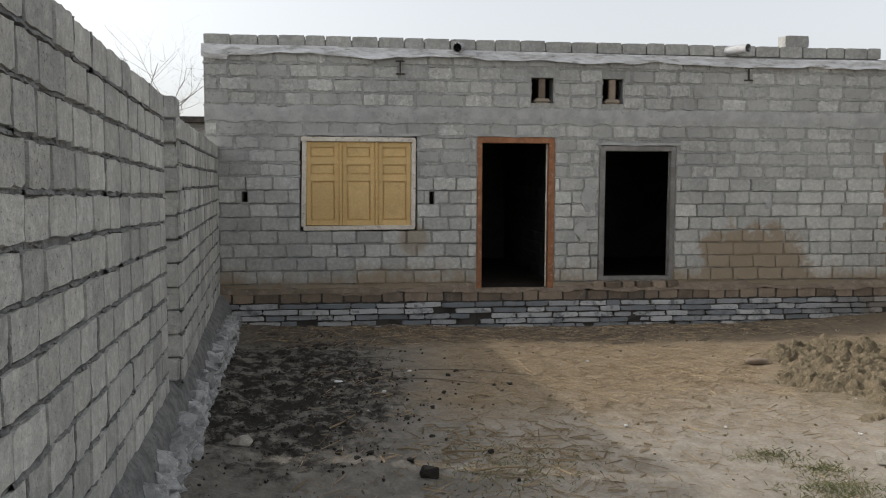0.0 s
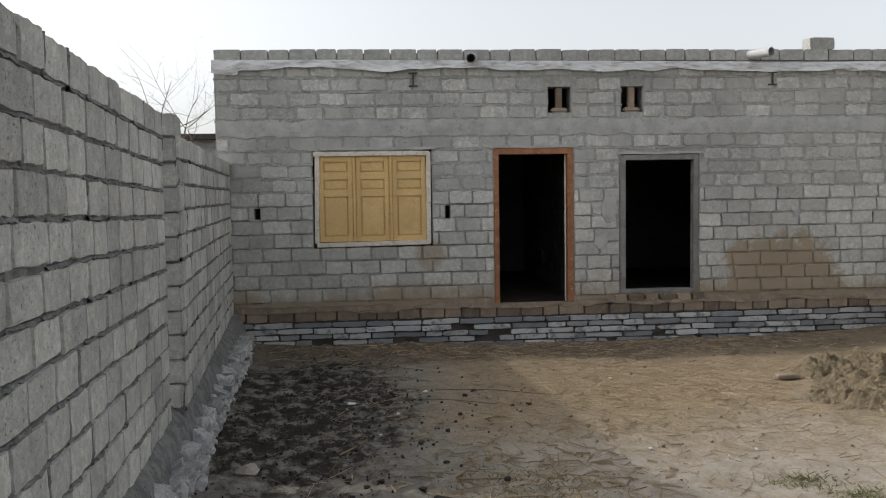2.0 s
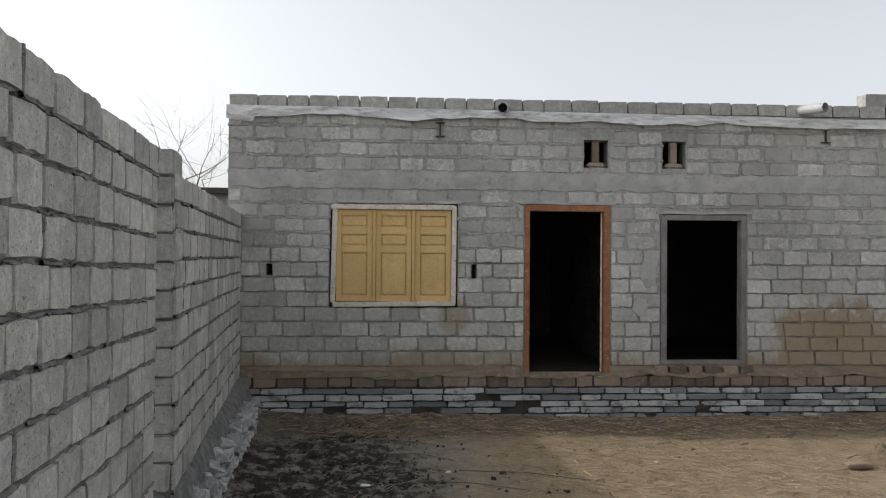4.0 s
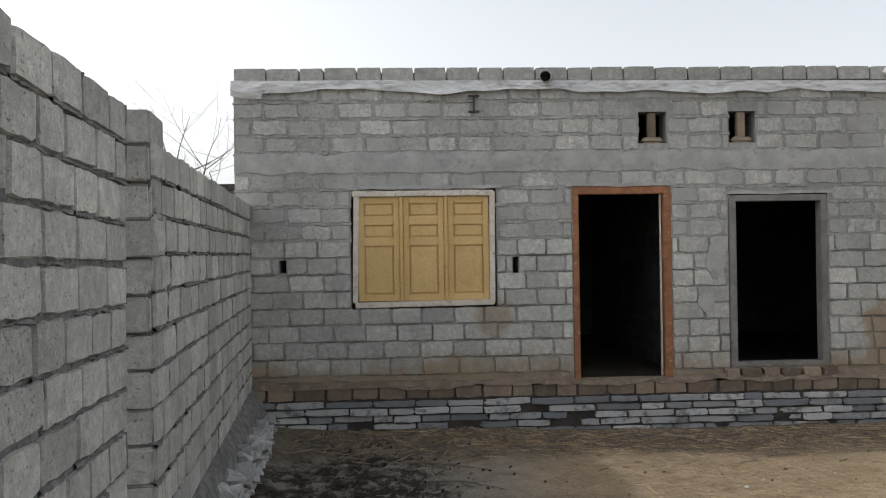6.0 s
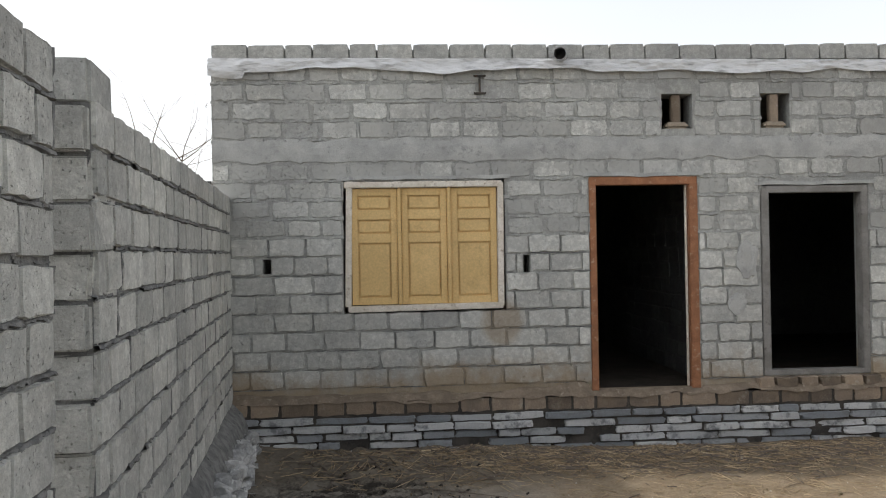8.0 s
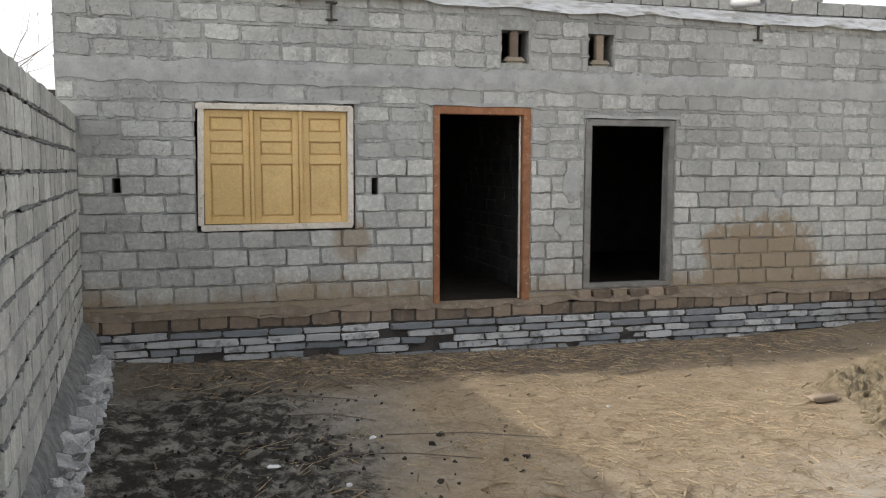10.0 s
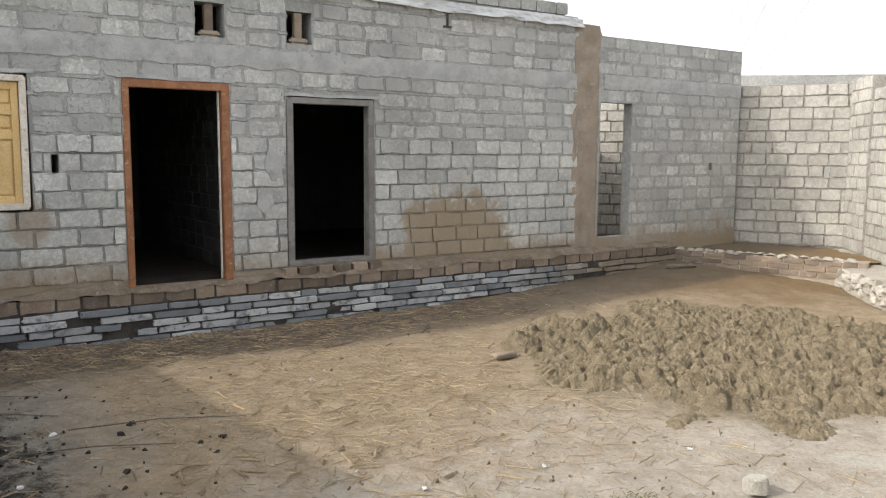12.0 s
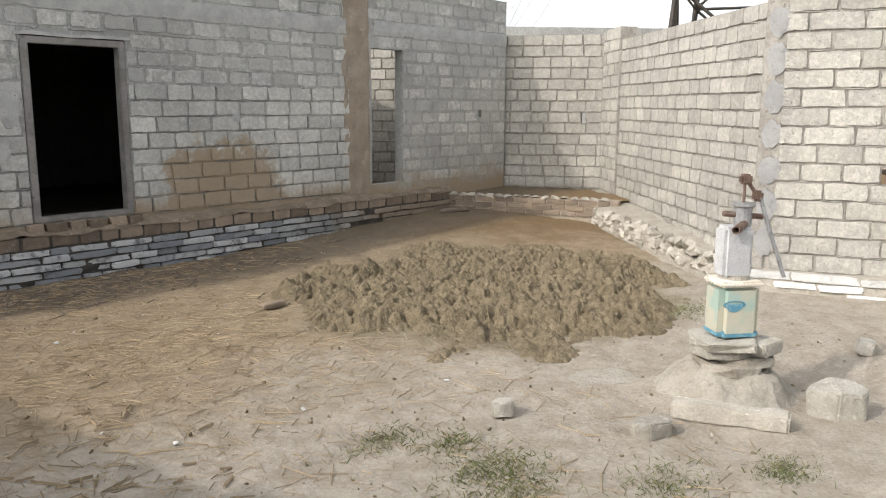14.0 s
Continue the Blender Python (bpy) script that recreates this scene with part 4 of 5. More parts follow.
# low kerb and raised earth in the far corner
KA, KB = (9.30, 9.72), (10.25, 7.40)
km, kl = frame_of(KA, KB)
kerb = new("kerb", mesh_of("kerb", boxed(0, kl, 0.01, 0.25, 0.0, 0.40), M_MUD_COL))
kerb.matrix_world = km
tagged(kerb, "low brick kerb holding raised earth, limewashed on top", "kerb", kind="structure")
lay(kerb, BRICKS, rows_of(kl, 0.16, 0.40, 0.24, 0.08, [], 41, vary=0.3), 0.012, 0.004, name="brick", tilt=0.02)
lay(kerb, RUBBLE_R, [(a, a + 0.13, 0.385, 0.44) for a in np.arange(0.0, kl - 0.2, 0.14)], 0.0, -0.05, depth=0.14, name="stone", tilt=0.1)
terr = sheet_mesh("terrace", np.linspace(0, 3.6, 60), np.linspace(0, 3.0, 40), lambda a, b: 0.40 + 0.03 * wave(TA, a, b, 2.0) + 0.03 * wave(TB, a, b, 7.0) + 0.06 * smooth(1.2, 2.2, b), M_SOIL)
terrace = new("terrace", terr)
terrace.matrix_world = km @ Matrix.Translation((-0.5, 0.2, 0))
tagged(terrace, "raised bare earth behind the kerb", "ground", kind="structure")

# ---- foundations ----
def footing(name, pts, label, mat):
    """A sloping mortar footing: pts are (inner x, inner y, inner z, outer x, outer y, outer z)."""
    bm = bmesh.new()
    cuts = 60
    rws = []
    for i in range(cuts + 1):
        f = i / cuts
        a, b = pts
        p = [a[j] + (b[j] - a[j]) * f for j in range(6)]
        wob = 0.03 * noise.noise((p[0] * 3, p[1] * 3, 2))
        o = Vector((p[3], p[4], 0))
        inn = Vector((p[0], p[1], 0))
        d = (o - inn).normalized()
        rws.append([bm.verts.new((inn.x, inn.y, p[2] + wob)), bm.verts.new((*(inn + (o - inn) * 0.7 + d * wob).xy, (p[2] + p[5]) / 2 + wob * 0.5)), bm.verts.new((*(o + d * wob).xy, p[5])), bm.verts.new((*(o + d * (0.03 + wob)).xy, -0.25)), bm.verts.new((inn.x, inn.y, -0.25))])
    for a, b in zip(rws, rws[1:]):
        for k in range(4):
            bm.faces.new((a[k], b[k], b[k + 1], a[k + 1]))
    ob = part(name, bm, mat, None, smooth=True)
    return tagged(ob, label, "footing", kind="structure")


def stones_along(owner, a, b, z0, z1, meshes, size, seed, count):
    r = random.Random(seed)
    for i in range(count):
        f = (i + r.random()) / count
        x, y = a[0] + (b[0] - a[0]) * f, a[1] + (b[1] - a[1]) * f
        late_stones.append((owner, r.choice(meshes), pose(x + r.uniform(-0.02, 0.03), y, r.uniform(z0, z1), r.uniform(-25, 25), r.uniform(-20, 20), r.uniform(0, 360)) @ Matrix.Diagonal((size * r.uniform(0.6, 1.3), size * r.uniform(0.6, 1.3), size * r.uniform(0.5, 0.95), 1))))


late_stones = []
foot_l = footing("footing_long_wall", ((-0.33, -4.0, 0.50, -0.30, -4.0, 0.32), (-1.46, 9.72, 0.50, -1.29, 9.62, 0.30)), "sloping grey mortar footing over limewashed rubble", M_MORTAR_L)
stones_along(foot_l, (-0.78, 2.6), (-1.27, 9.5), 0.03, 0.30, RUBBLE, 0.17, 5, 260)
foot_r = footing("footing_right_wall", ((11.5, 8.4, 0.42, 11.0, 8.75, 0.36), (7.92, 4.63, 0.22, 7.62, 4.75, 0.12)), "pale rubble footing of the right wall", M_HEAP_PALE)
stones_along(foot_r, (10.9, 8.6), (7.66, 4.78), 0.08, 0.30, RUBBLE_R, 0.13, 6, 170)
foot_f = footing("footing_return_wall", ((7.90, 4.65, 0.19, 7.78, 4.6, 0.16), (9.15, 1.2, 0.19, 9.0, 1.15, 0.16)), "white stone courses under the return wall", M_HEAP_PALE)
M_CHALK = grainy("limewashed slab", (0.56, 0.55, 0.53), (0.64, 0.64, 0.62), (0.42, 0.4, 0.36), 7, 70, 0.3, 0.006)
CHALK = block_meshes("slab", M_CHALK, 8, 0.07, 0.06)
fcm, fcl = frame_of((7.77, 4.6), (9.0, 1.15))
chalk_row = new("slab_course", mesh_of("slab_course", boxed(0, fcl, 0.02, 0.2, -0.1, 0.17), M_HEAP_PALE))
chalk_row.matrix_world = fcm
tagged(chalk_row, "courses of limewashed slabs at the wall foot", "footing", kind="structure")
lay(chalk_row, CHALK, [s for s in rows_of(fcl, -0.03, 0.19, 0.42, 0.073, [], 44, vary=0.4) if rng.random() < 0.85], 0.014, 0.012, name="slab", tilt=0.02, coarse=0.03)

# ---- hand pump ----
PX, PY = 4.87, 3.60


def lump(name, x, y, z, sx, sy, sz, rz, material, seed, label="", category="stone", tilt=0):
    ob = new(name, rock_mesh(name, material, seed, points=22))
    ob.matrix_world = pose(x, y, z, tilt, tilt * 0.5, rz) @ Matrix.Diagonal((sx, sy, sz, 1))
    if label:
        tagged(ob, label, category)
    return ob


def mound(x, y, rad, hgt):
    xs = np.linspace(-rad * 1.3, rad * 1.3, 70)

    def fz(a, b):
        d = np.sqrt(a * a + b * b) + 0.05 * wave(TA, a, b, 5.0) + 0.03 * wave(TB, a, b, 13.0)
        return ground_z(x + a, y + b) - 0.03 + hgt * smooth(rad, rad * 0.42, d) + 0.03 * wave(TC, a, b, 14.0) + 0.02 * ridged(TB, a, b, 30.0)

    ob = new("mud_mound", sheet_mesh("mud_mound", xs, xs, fz, M_HEAP_PALE))
    ob.location = (x, y, 0)
    return tagged(ob, "pale dried mud mound round the pump foot", "mound")


mound(PX, PY, 0.46, 0.175)


def slab_stone(x, y, z, sx, sy, sz, rz, seed, label, name="flat_stone", mat=None):
    """A broken flat stone with straight worn sides."""
    r = random.Random(seed)
    bm = bmesh.new()
    k = 7
    ring = [(math.cos(2 * math.pi * i / k + r.uniform(-0.25, 0.25)), math.sin(2 * math.pi * i / k + r.uniform(-0.25, 0.25))) for i in range(k)]
    lo = [bm.verts.new((cx * r.uniform(0.8, 1.05) * 0.5, cy * r.uniform(0.8, 1.05) * 0.5, -0.5)) for cx, cy in ring]
    hi = [bm.verts.new((cx * r.uniform(0.85, 1.05) * 0.5, cy * r.uniform(0.85, 1.05) * 0.5, 0.5 + r.uniform(-0.12, 0.12))) for cx, cy in ring]
    bm.faces.new(lo[::-1]), bm.faces.new(hi)
    for i in range(k):
        j = (i + 1) % k
        bm.faces.new((lo[i], lo[j], hi[j], hi[i]))
    for v in bm.verts:
        v.co = Vector((v.co.x * sx, v.co.y * sy, v.co.z * sz))
    bmesh.ops.triangulate(bm, faces=[f for f in bm.faces if len(f.verts) > 4])
    bmesh.ops.bevel(bm, geom=list(bm.edges), offset=0.008, segments=2, affect="EDGES")
    ob = part(name, bm, mat or M_ROCK)
    ob.matrix_world = pose(x, y, z, r.uniform(-4, 4), r.uniform(-4, 4), rz)
    return tagged(ob, label, "stone")


pile = [(0, 0.0, 0.20, 0.46, 0.42, 0.07, 10), (0.03, -0.06, 0.245, 0.44, 0.40, 0.06, 60), (-0.04, 0.03, 0.292, 0.42, 0.38, 0.065, 130), (-0.02, 0.03, 0.345, 0.56, 0.44, 0.055, 35), (0.07, -0.10, 0.322, 0.36, 0.3, 0.07, 80)]
for i, (dx, dy, z, sx, sy, sz, rz) in enumerate(pile):
    slab_stone(PX + dx, PY + dy, z, sx, sy, sz, rz, 100 + i, "mud-crusted flat stone stacked under the hand pump", mat=M_HEAP_PALE if i < 2 else M_ROCK)
tin = new("tin_can")
tin.matrix_world = pose(PX, PY, 0.372, 0, 0, -40)
tagged(tin, "dented cream tin can with blue print round the pump foot", "tin can")
part("body", boxed(-0.125, 0.125, -0.115, 0.115, 0.0, 0.335, 0.04), M_TIN, tin)
part("rim", boxed(-0.13, 0.13, -0.12, 0.12, 0.315, 0.35, 0.012), M_WHITE, tin, "dented pale rim")
part("base_band", boxed(-0.127, 0.127, -0.117, 0.117, 0.012, 0.05, 0.03), M_BLUE, tin, "blue printed band")
bm = bmesh.new()
bmesh.ops.create_uvsphere(bm, u_segments=16, v_segments=8, radius=1.0)
for v in bm.verts:
    v.co = Vector((v.co.x * 0.05 - 0.045, v.co.y * 0.003 - 0.1165, min(v.co.z, 0.25) * 0.04 + 0.21))
part("print", bm, M_BLUE, tin, "blue bowl-shaped print")
bm = bmesh.new()
for i in range(24):
    a = math.pi * 2 * i / 24
    box(bm, -0.045 + 0.06 * math.cos(a) - 0.008, -0.045 + 0.06 * math.cos(a) + 0.008, -0.1185, -0.113, 0.215 + 0.022 * math.sin(a) - 0.003, 0.215 + 0.022 * math.sin(a) + 0.003)
part("print", bm, M_BLUE, tin, "blue oval print")
pump = new("hand_pump")
pump.matrix_world = pose(PX, PY, 0.70, 0, 0, -42)
tagged(pump, "iron hand pump set in whitish cement above a tin can", "hand pump")
bm = tube(bmesh.new(), [(0, 0, 0.0), (0, 0, 0.03), (0, 0, 0.05)], [0.10, 0.09, 0.085], 14)
part("base", bm, M_HEAP_PALE, pump, "crumbling mortar collar")
bm = boxed(-0.10, 0.075, -0.075, 0.075, 0.03, 0.335, 0.02)
part("casing", bm, M_CEM, pump, "whitish cement casing")
part("barrel", tube(bmesh.new(), [(0.03, 0, 0.10), (0.03, 0, 0.44), (0.03, 0, 0.45), (0.03, 0, 0.47)], [0.052, 0.052, 0.066, 0.066], 16), M_GALV, pump, smooth=False)
part("collar", tube(bmesh.new(), [(-0.09, 0, 0.405), (0.15, 0, 0.385)], [0.017, 0.017], 8), M_RED_IRON, pump, "rusty clamp bar")
part("spout", hollow(bmesh.new(), (0.03, -0.03, 0.35), (-0.07, -0.13, 0.325), 0.024, 0.004, 14), M_RED_IRON, pump)
part("piston_rod", tube(bmesh.new(), [(0.03, 0, 0.46), (0.03, 0, 0.60)], [0.009, 0.009], 8), M_RED_IRON, pump)
part("rod_head", boxed(0.0, 0.065, -0.03, 0.03, 0.575, 0.635, 0.012), M_RED_IRON, pump)
part("pivot", boxed(0.085, 0.14, -0.03, 0.03, 0.475, 0.54, 0.014), M_RED_IRON, pump)
part("link", tube(bmesh.new(), [(0.04, 0, 0.6), (0.11, 0, 0.51)], [0.012, 0.012], 8), M_RED_IRON, pump)
part("handle", tube(bmesh.new(), [(0.115, 0, 0.54), (0.17, -0.02, 0.36), (0.285, -0.05, 0.03)], [0.013, 0.012, 0.012], 10), M_GALV, pump, "bare iron lever")

kst = bmesh.new()
box(kst, -0.31, 0.31, -0.06, 0.06, -0.05, 0.055, 0.014)
bmesh.ops.subdivide_edges(kst, edges=[e for e in kst.edges if e.calc_length() > 0.3], cuts=8)
for v in kst.verts:
    v.co += Vector((0.02 * noise.noise(v.co * 6), 0.012 * noise.noise(v.co * 8 + Vector((3, 0, 0))), 0.010 * noise.noise(v.co * 9) - 0.03 * (v.co.x > 0.2) * (v.co.x - 0.2)))
kstone = part("kerb_stone", kst, M_PALE_STONE)
kstone.matrix_world = pose(4.44, 3.40, 0.045, 0, 0, -70)
tagged(kstone, "long pale dressed stone lying by the pump", "stone")
slab_stone(4.98, 3.0, 0.075, 0.36, 0.27, 0.17, -60, 131, "rough pale boulder on trodden earth", "boulder")
slab_stone(3.98, 3.64, 0.045, 0.26, 0.18, 0.09, -30, 122, "grey angular stone lying on the earth", "stone", M_PALE_STONE)
slab_stone(3.70, 4.40, 0.04, 0.16, 0.14, 0.085, 20, 123, "small pale stone on the earth", "stone")
lump("stone", 6.35, 3.2, 0.05, 0.2, 0.15, 0.12, 20, M_ROCK, 124, "small pale stone by the wall", "stone")
lump("stone", -0.60, 5.16, gz(-0.6, 5.16) + 0.02, 0.2, 0.11, 0.07, -35, M_PALE_STONE, 125, "pale flat stone on dark dung", "stone", 14)
lump("cement_lump", 4.60, 4.33, gz(4.6, 4.33) - 0.016, 0.5, 0.3, 0.05, -35, M_HEAP_PALE, 126, "flat spill of dried whitish cement", "cement")
lump("dung", 0.65, 4.44, gz(0.65, 4.44) + 0.025, 0.11, 0.09, 0.08, 20, M_CLOD, 127, "black clump of dung", "dung")
lump("plank", 4.30, 7.32, gz(4.3, 7.32) + 0.04, 0.24, 0.10, 0.05, 0, M_BRICK, 128, "dark piece of wood on the mud", "wood")
lump("log", 9.0, 9.35, gz(9.0, 9.35) + 0.03, 0.45, 0.07, 0.07, -25, M_TWIG, 129, "dark stick lying on earth by the kerb", "stick")

# ---- straw, twigs, clods, grass ----
def straw_bundle(name, count, place, material, label, lo, hi, thick, seed):
    r = random.Random(seed)
    verts, faces = [], []
    while len(faces) < count * 5:
        x, y = place(r)
        a = r.uniform(0, math.pi)
        ln = r.uniform(lo, hi) * r.uniform(0.5, 1)
        dx, dy = math.cos(a) * ln / 2, math.sin(a) * ln / 2
        w = thick * r.uniform(0.6, 1.3)
        px, py = -math.sin(a) * w, math.cos(a) * w
        base = len(verts)
        for s in (-1, 1):
            z = gz(x + s * dx, y + s * dy) + r.uniform(0.002, 0.012)
            for q, up in ((-1, 0), (1, 0), (0, 1.6)):
                verts.append((x + s * dx + q * px, y + s * dy + q * py, z + up * w))
        faces += [(base, base + 1, base + 4, base + 3), (base + 1, base + 2, base + 5, base + 4), (base + 2, base, base + 3, base + 5), (base, base + 2, base + 1), (base + 3, base + 4, base + 5)]
    me = bpy.data.meshes.new(name)
    me.from_pydata(verts, [], faces)
    me.materials.append(material)
    return tagged(new(name, me), label, "straw", kind="stuff")


def mid(r):
    while True:
        x, y = r.uniform(1.2, 6.2), r.uniform(4.2, 9.0)
        if float(heap(x, y)) < 0.1 and r.random() < math.exp(-((x - 2.8) / 1.9) ** 2 - ((y - 7.2) / 1.7) ** 2):
            return x, y


def foot_of_house(r):
    return r.triangular(-1.2, 7.0, 1.0), 9.62 - abs(r.gauss(0, 0.45))


def near(r):
    return r.uniform(-0.2, 4.5), r.uniform(3.0, 7.5)


def near_patch(r):
    return r.gauss(1.35, 0.45), r.gauss(4.7, 0.5)


straw_bundle("straw", 3800, mid, M_STRAW, "trodden yellow straw scattered on the earth", 0.03, 0.2, 0.0017, 1)
straw_bundle("straw", 2600, foot_of_house, M_STRAW, "straw and stalks strewn along the house foot", 0.05, 0.3, 0.0024, 2)
straw_bundle("twigs", 900, near, M_STRAW, "loose pale stalks on the dark soil", 0.03, 0.26, 0.0022, 3)
straw_bundle("twigs", 260, near_patch, M_STRAW, "tangle of dry stalks on the soil", 0.08, 0.3, 0.003, 4)
straw_bundle("dark_twigs", 800, foot_of_house, M_TWIG, "dark twigs strewn along the house foot", 0.08, 0.4, 0.004, 5)
straw_bundle("cut_stalks", 110, lambda r: (r.gauss(1.3, 0.7), r.gauss(5.2, 0.9)), M_STRAW, "short thick cut stalks lying on the soil", 0.08, 0.22, 0.0055, 6)
for x, y, a, ln in ((0.56, 4.95, -40, 0.2), (0.86, 4.95, 30, 0.18), (0.95, 4.85, 0, 0.3), (0.92, 5.2, 100, 0.2), (1.7, 5.9, 35, 0.24), (1.25, 6.3, 30, 0.22), (0.9, 6.9, -20, 0.9), (1.2, 6.2, 80, 0.25), (1.35, 7.2, -15, 1.1), (0.3, 8.4, -25, 1.0), (0.1, 5.6, 50, 0.3), (2.3, 6.0, 50, 0.2), (1.1, 4.5, 5, 0.35), (0.5, 7.8, -30, 0.7)):
    dx, dy = math.cos(radians(a)) * ln / 2, math.sin(radians(a)) * ln / 2
    pts = [(x - dx, y - dy, gz(x - dx, y - dy) + 0.012), (x, y + 0.01, gz(x, y) + 0.022), (x + dx, y + dy, gz(x + dx, y + dy) + 0.012)]
    st = part("stalk", tube(bmesh.new(), pts, [0.007, 0.0065, 0.005] if ln < 0.5 else [0.005, 0.004, 0.003], 6), M_STRAW if ln < 0.5 else M_TWIG)
    tagged(st, "dry stalk lying on the dark soil" if ln < 0.5 else "long thin dark stick lying on the soil", "stalk", "loose stalks")
r = random.Random(12)
for i in range(60):
    x, y = r.gauss(0.2, 0.8), r.uniform(4.6, 8.6)
    if x < -0.75:
        continue
    s = r.uniform(0.015, 0.045)
    c = new("dung", CLODS[i % 4])
    c.matrix_world = pose(x, y, gz(x, y) + s * 0.2, 0, 0, r.uniform(0, 360)) @ Matrix.Diagonal((s * 1.4, s, s * 0.8, 1))
    tagged(c, "small dark clod of dung on the soil", "dung", "dung clods")
MUDCLOD = [rock_mesh("clod", M_HEAP, 140 + i) for i in range(5)]
for i in range(150):
    x, y = r.uniform(3.7, 7.8), r.uniform(4.4, 8.0)
    if float(heap(x, y)) < 0.25:
        continue
    s = r.uniform(0.02, 0.06)
    c = new("mud_clod", MUDCLOD[i % 5])
    c.matrix_world = pose(x, y, float(heap_z(x, y)) + s * 0.1, r.uniform(-30, 30), r.uniform(-30, 30), r.uniform(0, 360)) @ Matrix.Diagonal((s * 1.3, s, s * 0.9, 1))
    tagged(c, "damp brown clod on the dug mud", "clod", "mud clods")
for i, (x, y) in enumerate(((0.05, 6.9), (0.73, 7.34), (2.25, 5.4), (0.3, 5.9), (2.6, 7.6), (3.0, 5.3), (3.9, 5.0), (0.45, 6.5))):
    s = new("scrap", rock_mesh("scrap", M_SCRAP, 170 + i))
    s.matrix_world = pose(x, y, gz(x, y) + 0.012, 0, 0, i * 50) @ Matrix.Diagonal((0.085 if i < 2 else 0.035, 0.04 if i < 2 else 0.025, 0.018, 1))
    tagged(s, "small white scrap of plaster on the soil", "scrap", "white scraps")


def crumbs(name, count, place, meshes, lo, hi, label, seed):
    """Small crumbs joined into one mesh."""
    r = random.Random(seed)
    verts, faces = [], []
    for _ in range(count):
        x, y = place(r)
        q = r.uniform(lo, hi) * r.uniform(0.4, 1)
        me = r.choice(meshes)
        m = pose(x, y, gz(x, y) + q * 0.15, r.uniform(0, 90), r.uniform(0, 90), r.uniform(0, 360)) @ Matrix.Diagonal((q * 1.4, q, q * 0.8, 1))
        b = len(verts)
        verts += [tuple(m @ v.co) for v in me.vertices]
        faces += [tuple(b + k for k in p.vertices) for p in me.polygons]
    me2 = bpy.data.meshes.new(name)
    me2.from_pydata(verts, [], faces)
    me2.materials.append(meshes[0].materials[0])
    tagged(new(name, me2), label, "crumbs", kind="stuff")


def by_wall(r):
    while True:
        x, y = r.gauss(-0.15, 0.55), r.gauss(6.4, 1.3)
        if -0.95 - 0.07 * (y - 5) < x and 3.6 < y < 9.4:
            return x, y


def all_over(r):
    return r.uniform(-0.4, 7.0), r.uniform(3.0, 9.2)


SMALL_STONES = [rock_mesh("stone", M_PALE_STONE, 190 + i) for i in range(3)]
EARTH = [rock_mesh("clod", M_HEAP, 195 + i) for i in range(3)]
crumbs("dung_crumbs", 700, by_wall, CLODS, 0.008, 0.032, "crumbled dark dung along the wall", 51)
crumbs("earth_crumbs", 500, all_over, EARTH, 0.01, 0.03, "small crumbs of earth over the yard", 52)
crumbs("grit", 160, all_over, SMALL_STONES, 0.008, 0.022, "pale grit on the trodden earth", 53)


def grass_patch(cx, cy, rx, ry, count, seed):
    r = random.Random(seed)
    verts, faces = [], []
    for _ in range(int(count * 1.2)):
        x, y = cx + r.gauss(0, rx), cy + r.gauss(0, ry)
        z = gz(x, y) - 0.003
        a, h, w = r.uniform(0, 6.28), r.uniform(0.008, 0.034), r.uniform(0.0015, 0.003)
        lx, ly = r.uniform(-0.04, 0.04), r.uniform(-0.04, 0.04)
        b = len(verts)
        dx, dy = math.cos(a) * w, math.sin(a) * w
        verts += [(x - dx, y - dy, z), (x + dx, y + dy, z), (x + lx * 0.5 + dx, y + ly * 0.5 + dy, z + h * 0.7), (x + lx, y + ly, z + h)]
        faces += [(b, b + 1, b + 2), (b, b + 2, b + 3)]
    me = bpy.data.meshes.new("grass")
    me.from_pydata(verts, [], faces)
    me.materials.append(M_GRASS)
    tagged(new("grass", me), "sparse dusty grass on trodden earth", "grass", kind="stuff")


for i, (x, y, rx, ry, c) in enumerate(((3.1, 4.0, 0.14, 0.10, 700), (3.2, 4.35, 0.1, 0.08, 350), (2.95, 3.75, 0.16, 0.1, 600), (4.02, 2.95, 0.1, 0.07, 350), (1.2, 4.55, 0.3, 0.3, 800), (3.0, 4.65, 0.12, 0.06, 300), (6.5, 4.7, 0.25, 0.12, 500), (3.5, 3.3, 0.15, 0.1, 350))):
    grass_patch(x, y, rx, ry, c, 300 + i)

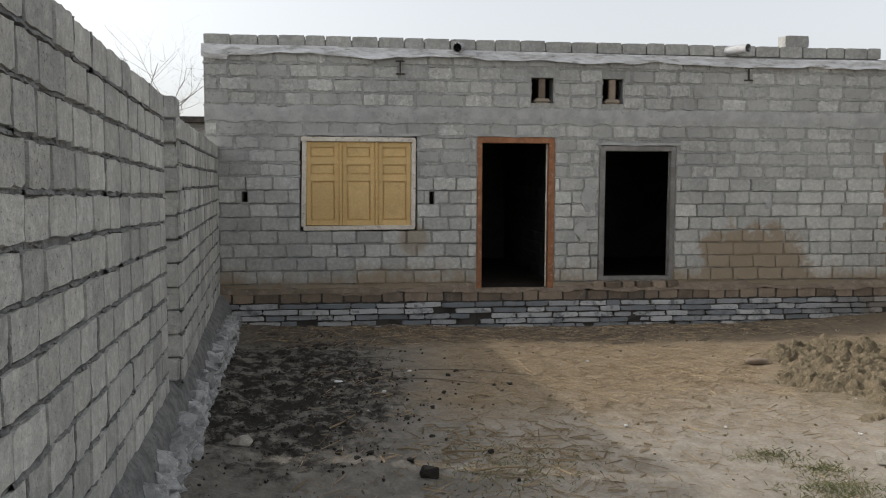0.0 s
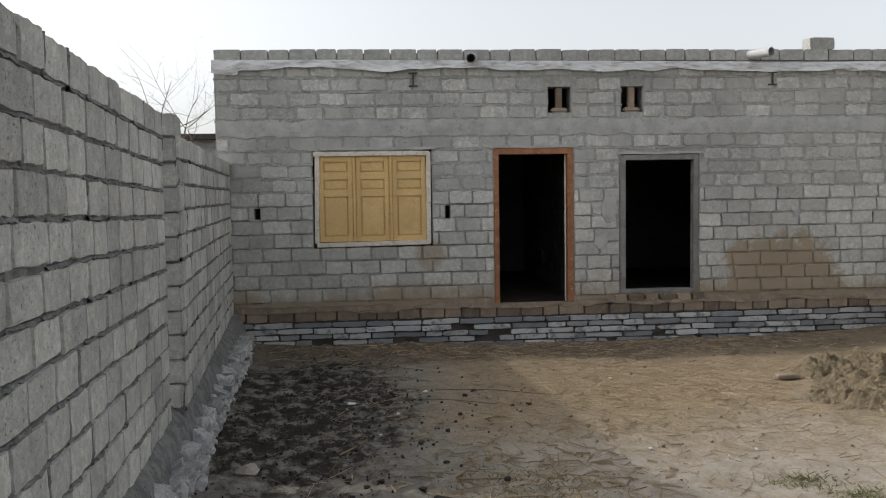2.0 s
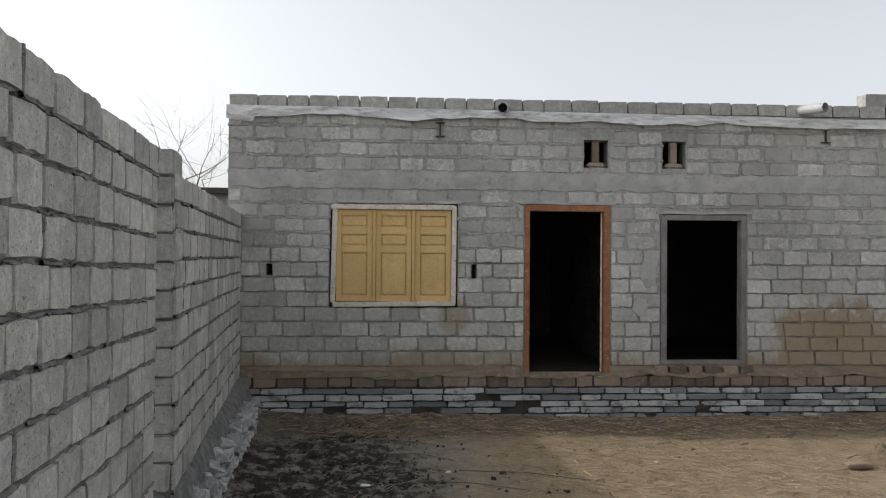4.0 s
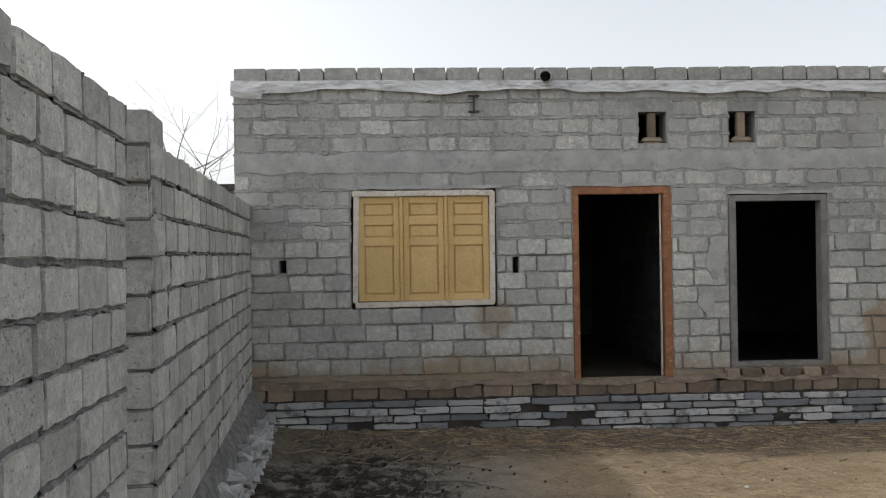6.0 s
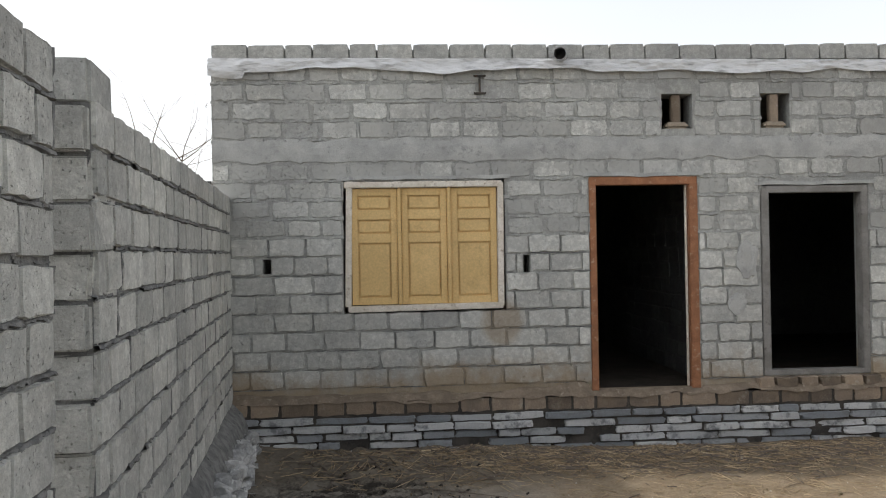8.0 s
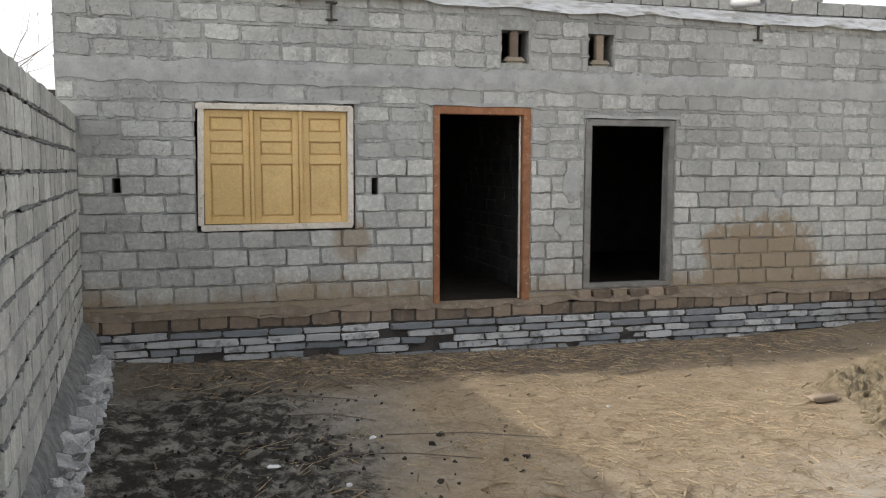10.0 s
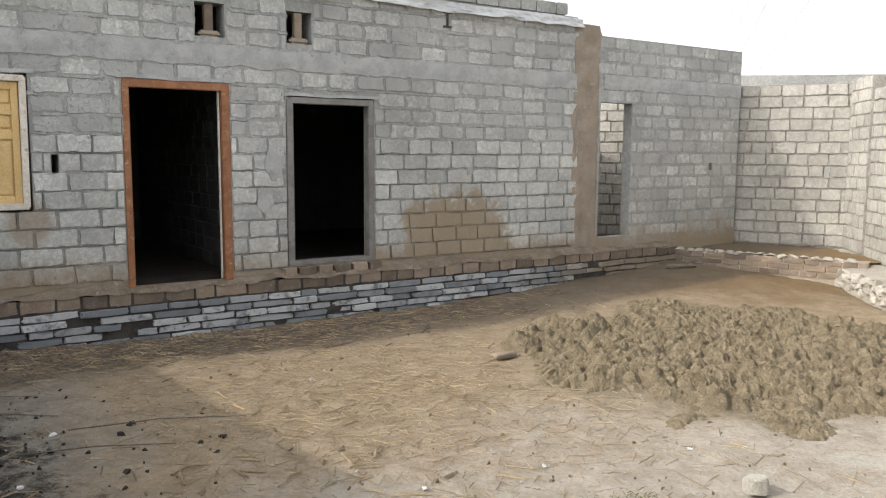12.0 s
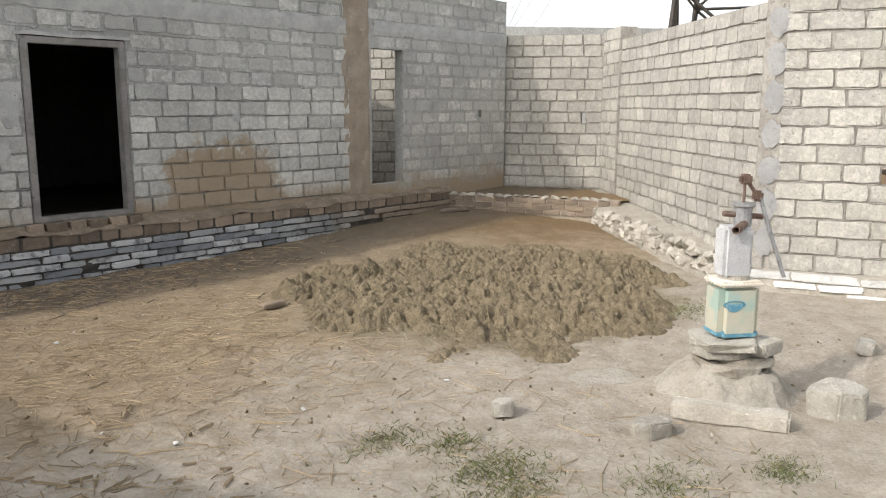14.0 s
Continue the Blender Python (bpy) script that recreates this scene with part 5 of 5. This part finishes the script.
# ---- beyond the walls ----
def bare_tree(x, y, z0, height, seed, label):
    r = random.Random(seed)
    root = new("bare_tree")
    root.location = (x, y, z0)
    tagged(root, label, "tree")
    trunk, twigs = bmesh.new(), bmesh.new()

    def grow(p, d, ln, rad, depth):
        pts, rads = [p], [rad]
        for i in range(4):
            d = (d + Vector((r.uniform(-0.22, 0.22), r.uniform(-0.22, 0.22), r.uniform(-0.05, 0.16)))).normalized()
            pts.append(pts[-1] + d * ln / 4)
            rads.append(rad * (1 - 0.17 * (i + 1)))
        tube(trunk if depth == 0 else twigs, pts, rads, 6 if depth < 2 else 4)
        if depth < 4:
            for i in range(r.randint(3, 4)):
                k = r.randint(2, 4)
                side = Vector((r.uniform(-1, 1), r.uniform(-1, 1), r.uniform(-0.1, 0.6))).normalized()
                grow(pts[k], (d * 0.45 + side).normalized(), ln * r.uniform(0.5, 0.75), rads[k] * 0.62, depth + 1)

    grow(Vector((0, 0, 0)), Vector((0.05, 0, 1)), height * 0.42, height * 0.022, 0)
    part("trunk", trunk, M_TWIG, root)
    part("crown", twigs, M_TWIG, root, "leafless twigs")


bare_tree(-2.95, 13.2, 0.0, 5.6, 3, "small leafless tree behind the boundary wall")
bare_tree(-2.4, 13.6, 0.0, 5.1, 8, "thin leafless shrub behind the boundary wall")
nb = new("neighbour_house")
nb.location = (-4.9, 24, 0)
tagged(nb, "low distant house with a dark flat roof", "house")
part("wall", boxed(-3, 3, 0, 4, 0, 3.55), M_MORTAR, nb)
part("roof", boxed(-3.3, 3.3, -0.3, 4.3, 3.555, 3.72), M_STEEL, nb)

# lattice tower of a power line
tower = new("power_pylon")
TX, TY = 19.75, 8.6
tower.matrix_world = pose(TX, TY, 0, 0, 0, 20)
tagged(tower, "steel lattice power pylon behind the wall", "pylon")
W0, HT = 2.6, 26.0


def leg_at(sx, sy, z):
    w = W0 + (0.5 - W0) * z / HT
    return Vector((sx * w, sy * w, z))


for sx in (-1, 1):
    for sy in (-1, 1):
        part("leg", tube(bmesh.new(), [leg_at(sx, sy, 0), leg_at(sx, sy, HT)], [0.075, 0.05], 4), M_STEEL, tower)
levels = [0, 4.2, 8.0, 11.5, 14.5, 17, 19.5, 22, 24, 26]
sides = [((-1, -1), (1, -1)), ((1, -1), (1, 1)), ((1, 1), (-1, 1)), ((-1, 1), (-1, -1))]
for za, zb in zip(levels, levels[1:]):
    for a, b in sides:
        part("brace", tube(bmesh.new(), [leg_at(*a, za), leg_at(*b, zb)], [0.036, 0.036], 4), M_STEEL, tower)
        part("brace", tube(bmesh.new(), [leg_at(*b, za), leg_at(*a, zb)], [0.036, 0.036], 4), M_STEEL, tower)
        part("strut", tube(bmesh.new(), [leg_at(*a, zb), leg_at(*b, zb)], [0.036, 0.036], 4), M_STEEL, tower)
for za in (17, 20.5, 24):
    part("arm", tube(bmesh.new(), [(-4.5, 0, za), (4.5, 0, za)], [0.09, 0.09], 4), M_STEEL, tower)
for i, (ax, az) in enumerate(((-4.4, 17), (4.4, 17), (-4.4, 20.5), (4.4, 20.5), (-4.4, 24), (4.4, 24))):
    a = tower.matrix_world @ Vector((ax, 0, az - 0.4))
    b = Vector((a.x + 175, a.y + 150, az + 2))
    pts = [a.lerp(b, f) - Vector((0, 0, 4 * 7.0 * f * (1 - f))) for f in [k / 24 for k in range(25)]]
    tagged(part("power_cable", tube(bmesh.new(), pts, [0.018] * 25, 5), M_STEEL), "thin overhead power cable against the sky", "cable", "power cables")

# ---- pieces of walls, last ----
for z, odd in pil_rows:
    b = new("block", rng.choice(PILB))
    w = 0.27 if odd else 0.30
    b.parent = pil
    b.matrix_basis = pose(-1.155 + rng.uniform(-0.006, 0.006), 5.36 + (0.02 if odd else 0.0), z + 0.083, 0, 0, 6 + rng.uniform(-2.5, 2.5)) @ Matrix.Diagonal((0.275, 0.34 if odd else 0.36, 0.150, 1))
for owner, mesh, m in late_stones:
    s = new("stone", mesh)
    s.parent = owner
    s.matrix_basis = m
for owner, meshes, spans, joint, proud, depth, limit, name, order, tilt, coarse, bead in late:
    if order:
        spans = sorted(spans, key=order)
    r = random.Random(len(spans))
    verts, faces = [], []
    for i, (x0, x1, z0, z1) in enumerate(spans):
        me = r.choice(meshes)
        out = proud + (r.uniform(-coarse, coarse) if coarse else r.uniform(-0.003, 0.003))
        m = pose((x0 + x1) / 2, -out, (z0 + z1) / 2 + r.uniform(-0.003, 0.003), 0, math.degrees(r.uniform(-tilt, tilt)), math.degrees(r.uniform(-tilt, tilt))) @ Matrix.Diagonal((x1 - x0 - joint * r.uniform(0.7, 1.3), depth, z1 - z0 - joint * r.uniform(0.8, 1.2), 1))
        if i < limit:
            b = new("block" if name == "upper_blocks" else name, me)
            b.parent = owner
            b.matrix_basis = m
        else:
            base = len(verts)
            verts += [tuple(m @ v.co) for v in me.vertices]
            faces += [tuple(base + k for k in p.vertices) for p in me.polygons]
    if verts:
        me = bpy.data.meshes.new("far_blocks")
        me.from_pydata(verts, [], faces)
        me.materials.append(M_BLOCK_JOIN if owner == house else meshes[0].materials[0])
        rest = new("far_blocks", me)
        rest.parent = owner
        tagged(rest, kind="stuff")
    if bead:
        mat, thick, reach, share = bead
        verts, faces = [], []
        for x0, x1, z0, z1 in spans:
            if r.random() < share:
                bead_run(verts, faces, (x0 - 0.01, z0), (x1 + 0.01, z0), thick, reach, r)
            if r.random() < share * 0.4:
                bead_run(verts, faces, (x1, z0 + 0.01), (x1, z1 - 0.01), thick * 0.8, reach * 0.8, r)
        me = bpy.data.meshes.new("mortar_beads")
        me.from_pydata(verts, [], faces)
        me.materials.append(mat)
        squeeze = new("mortar_beads", me)
        squeeze.parent = owner
        tagged(squeeze, kind="stuff")
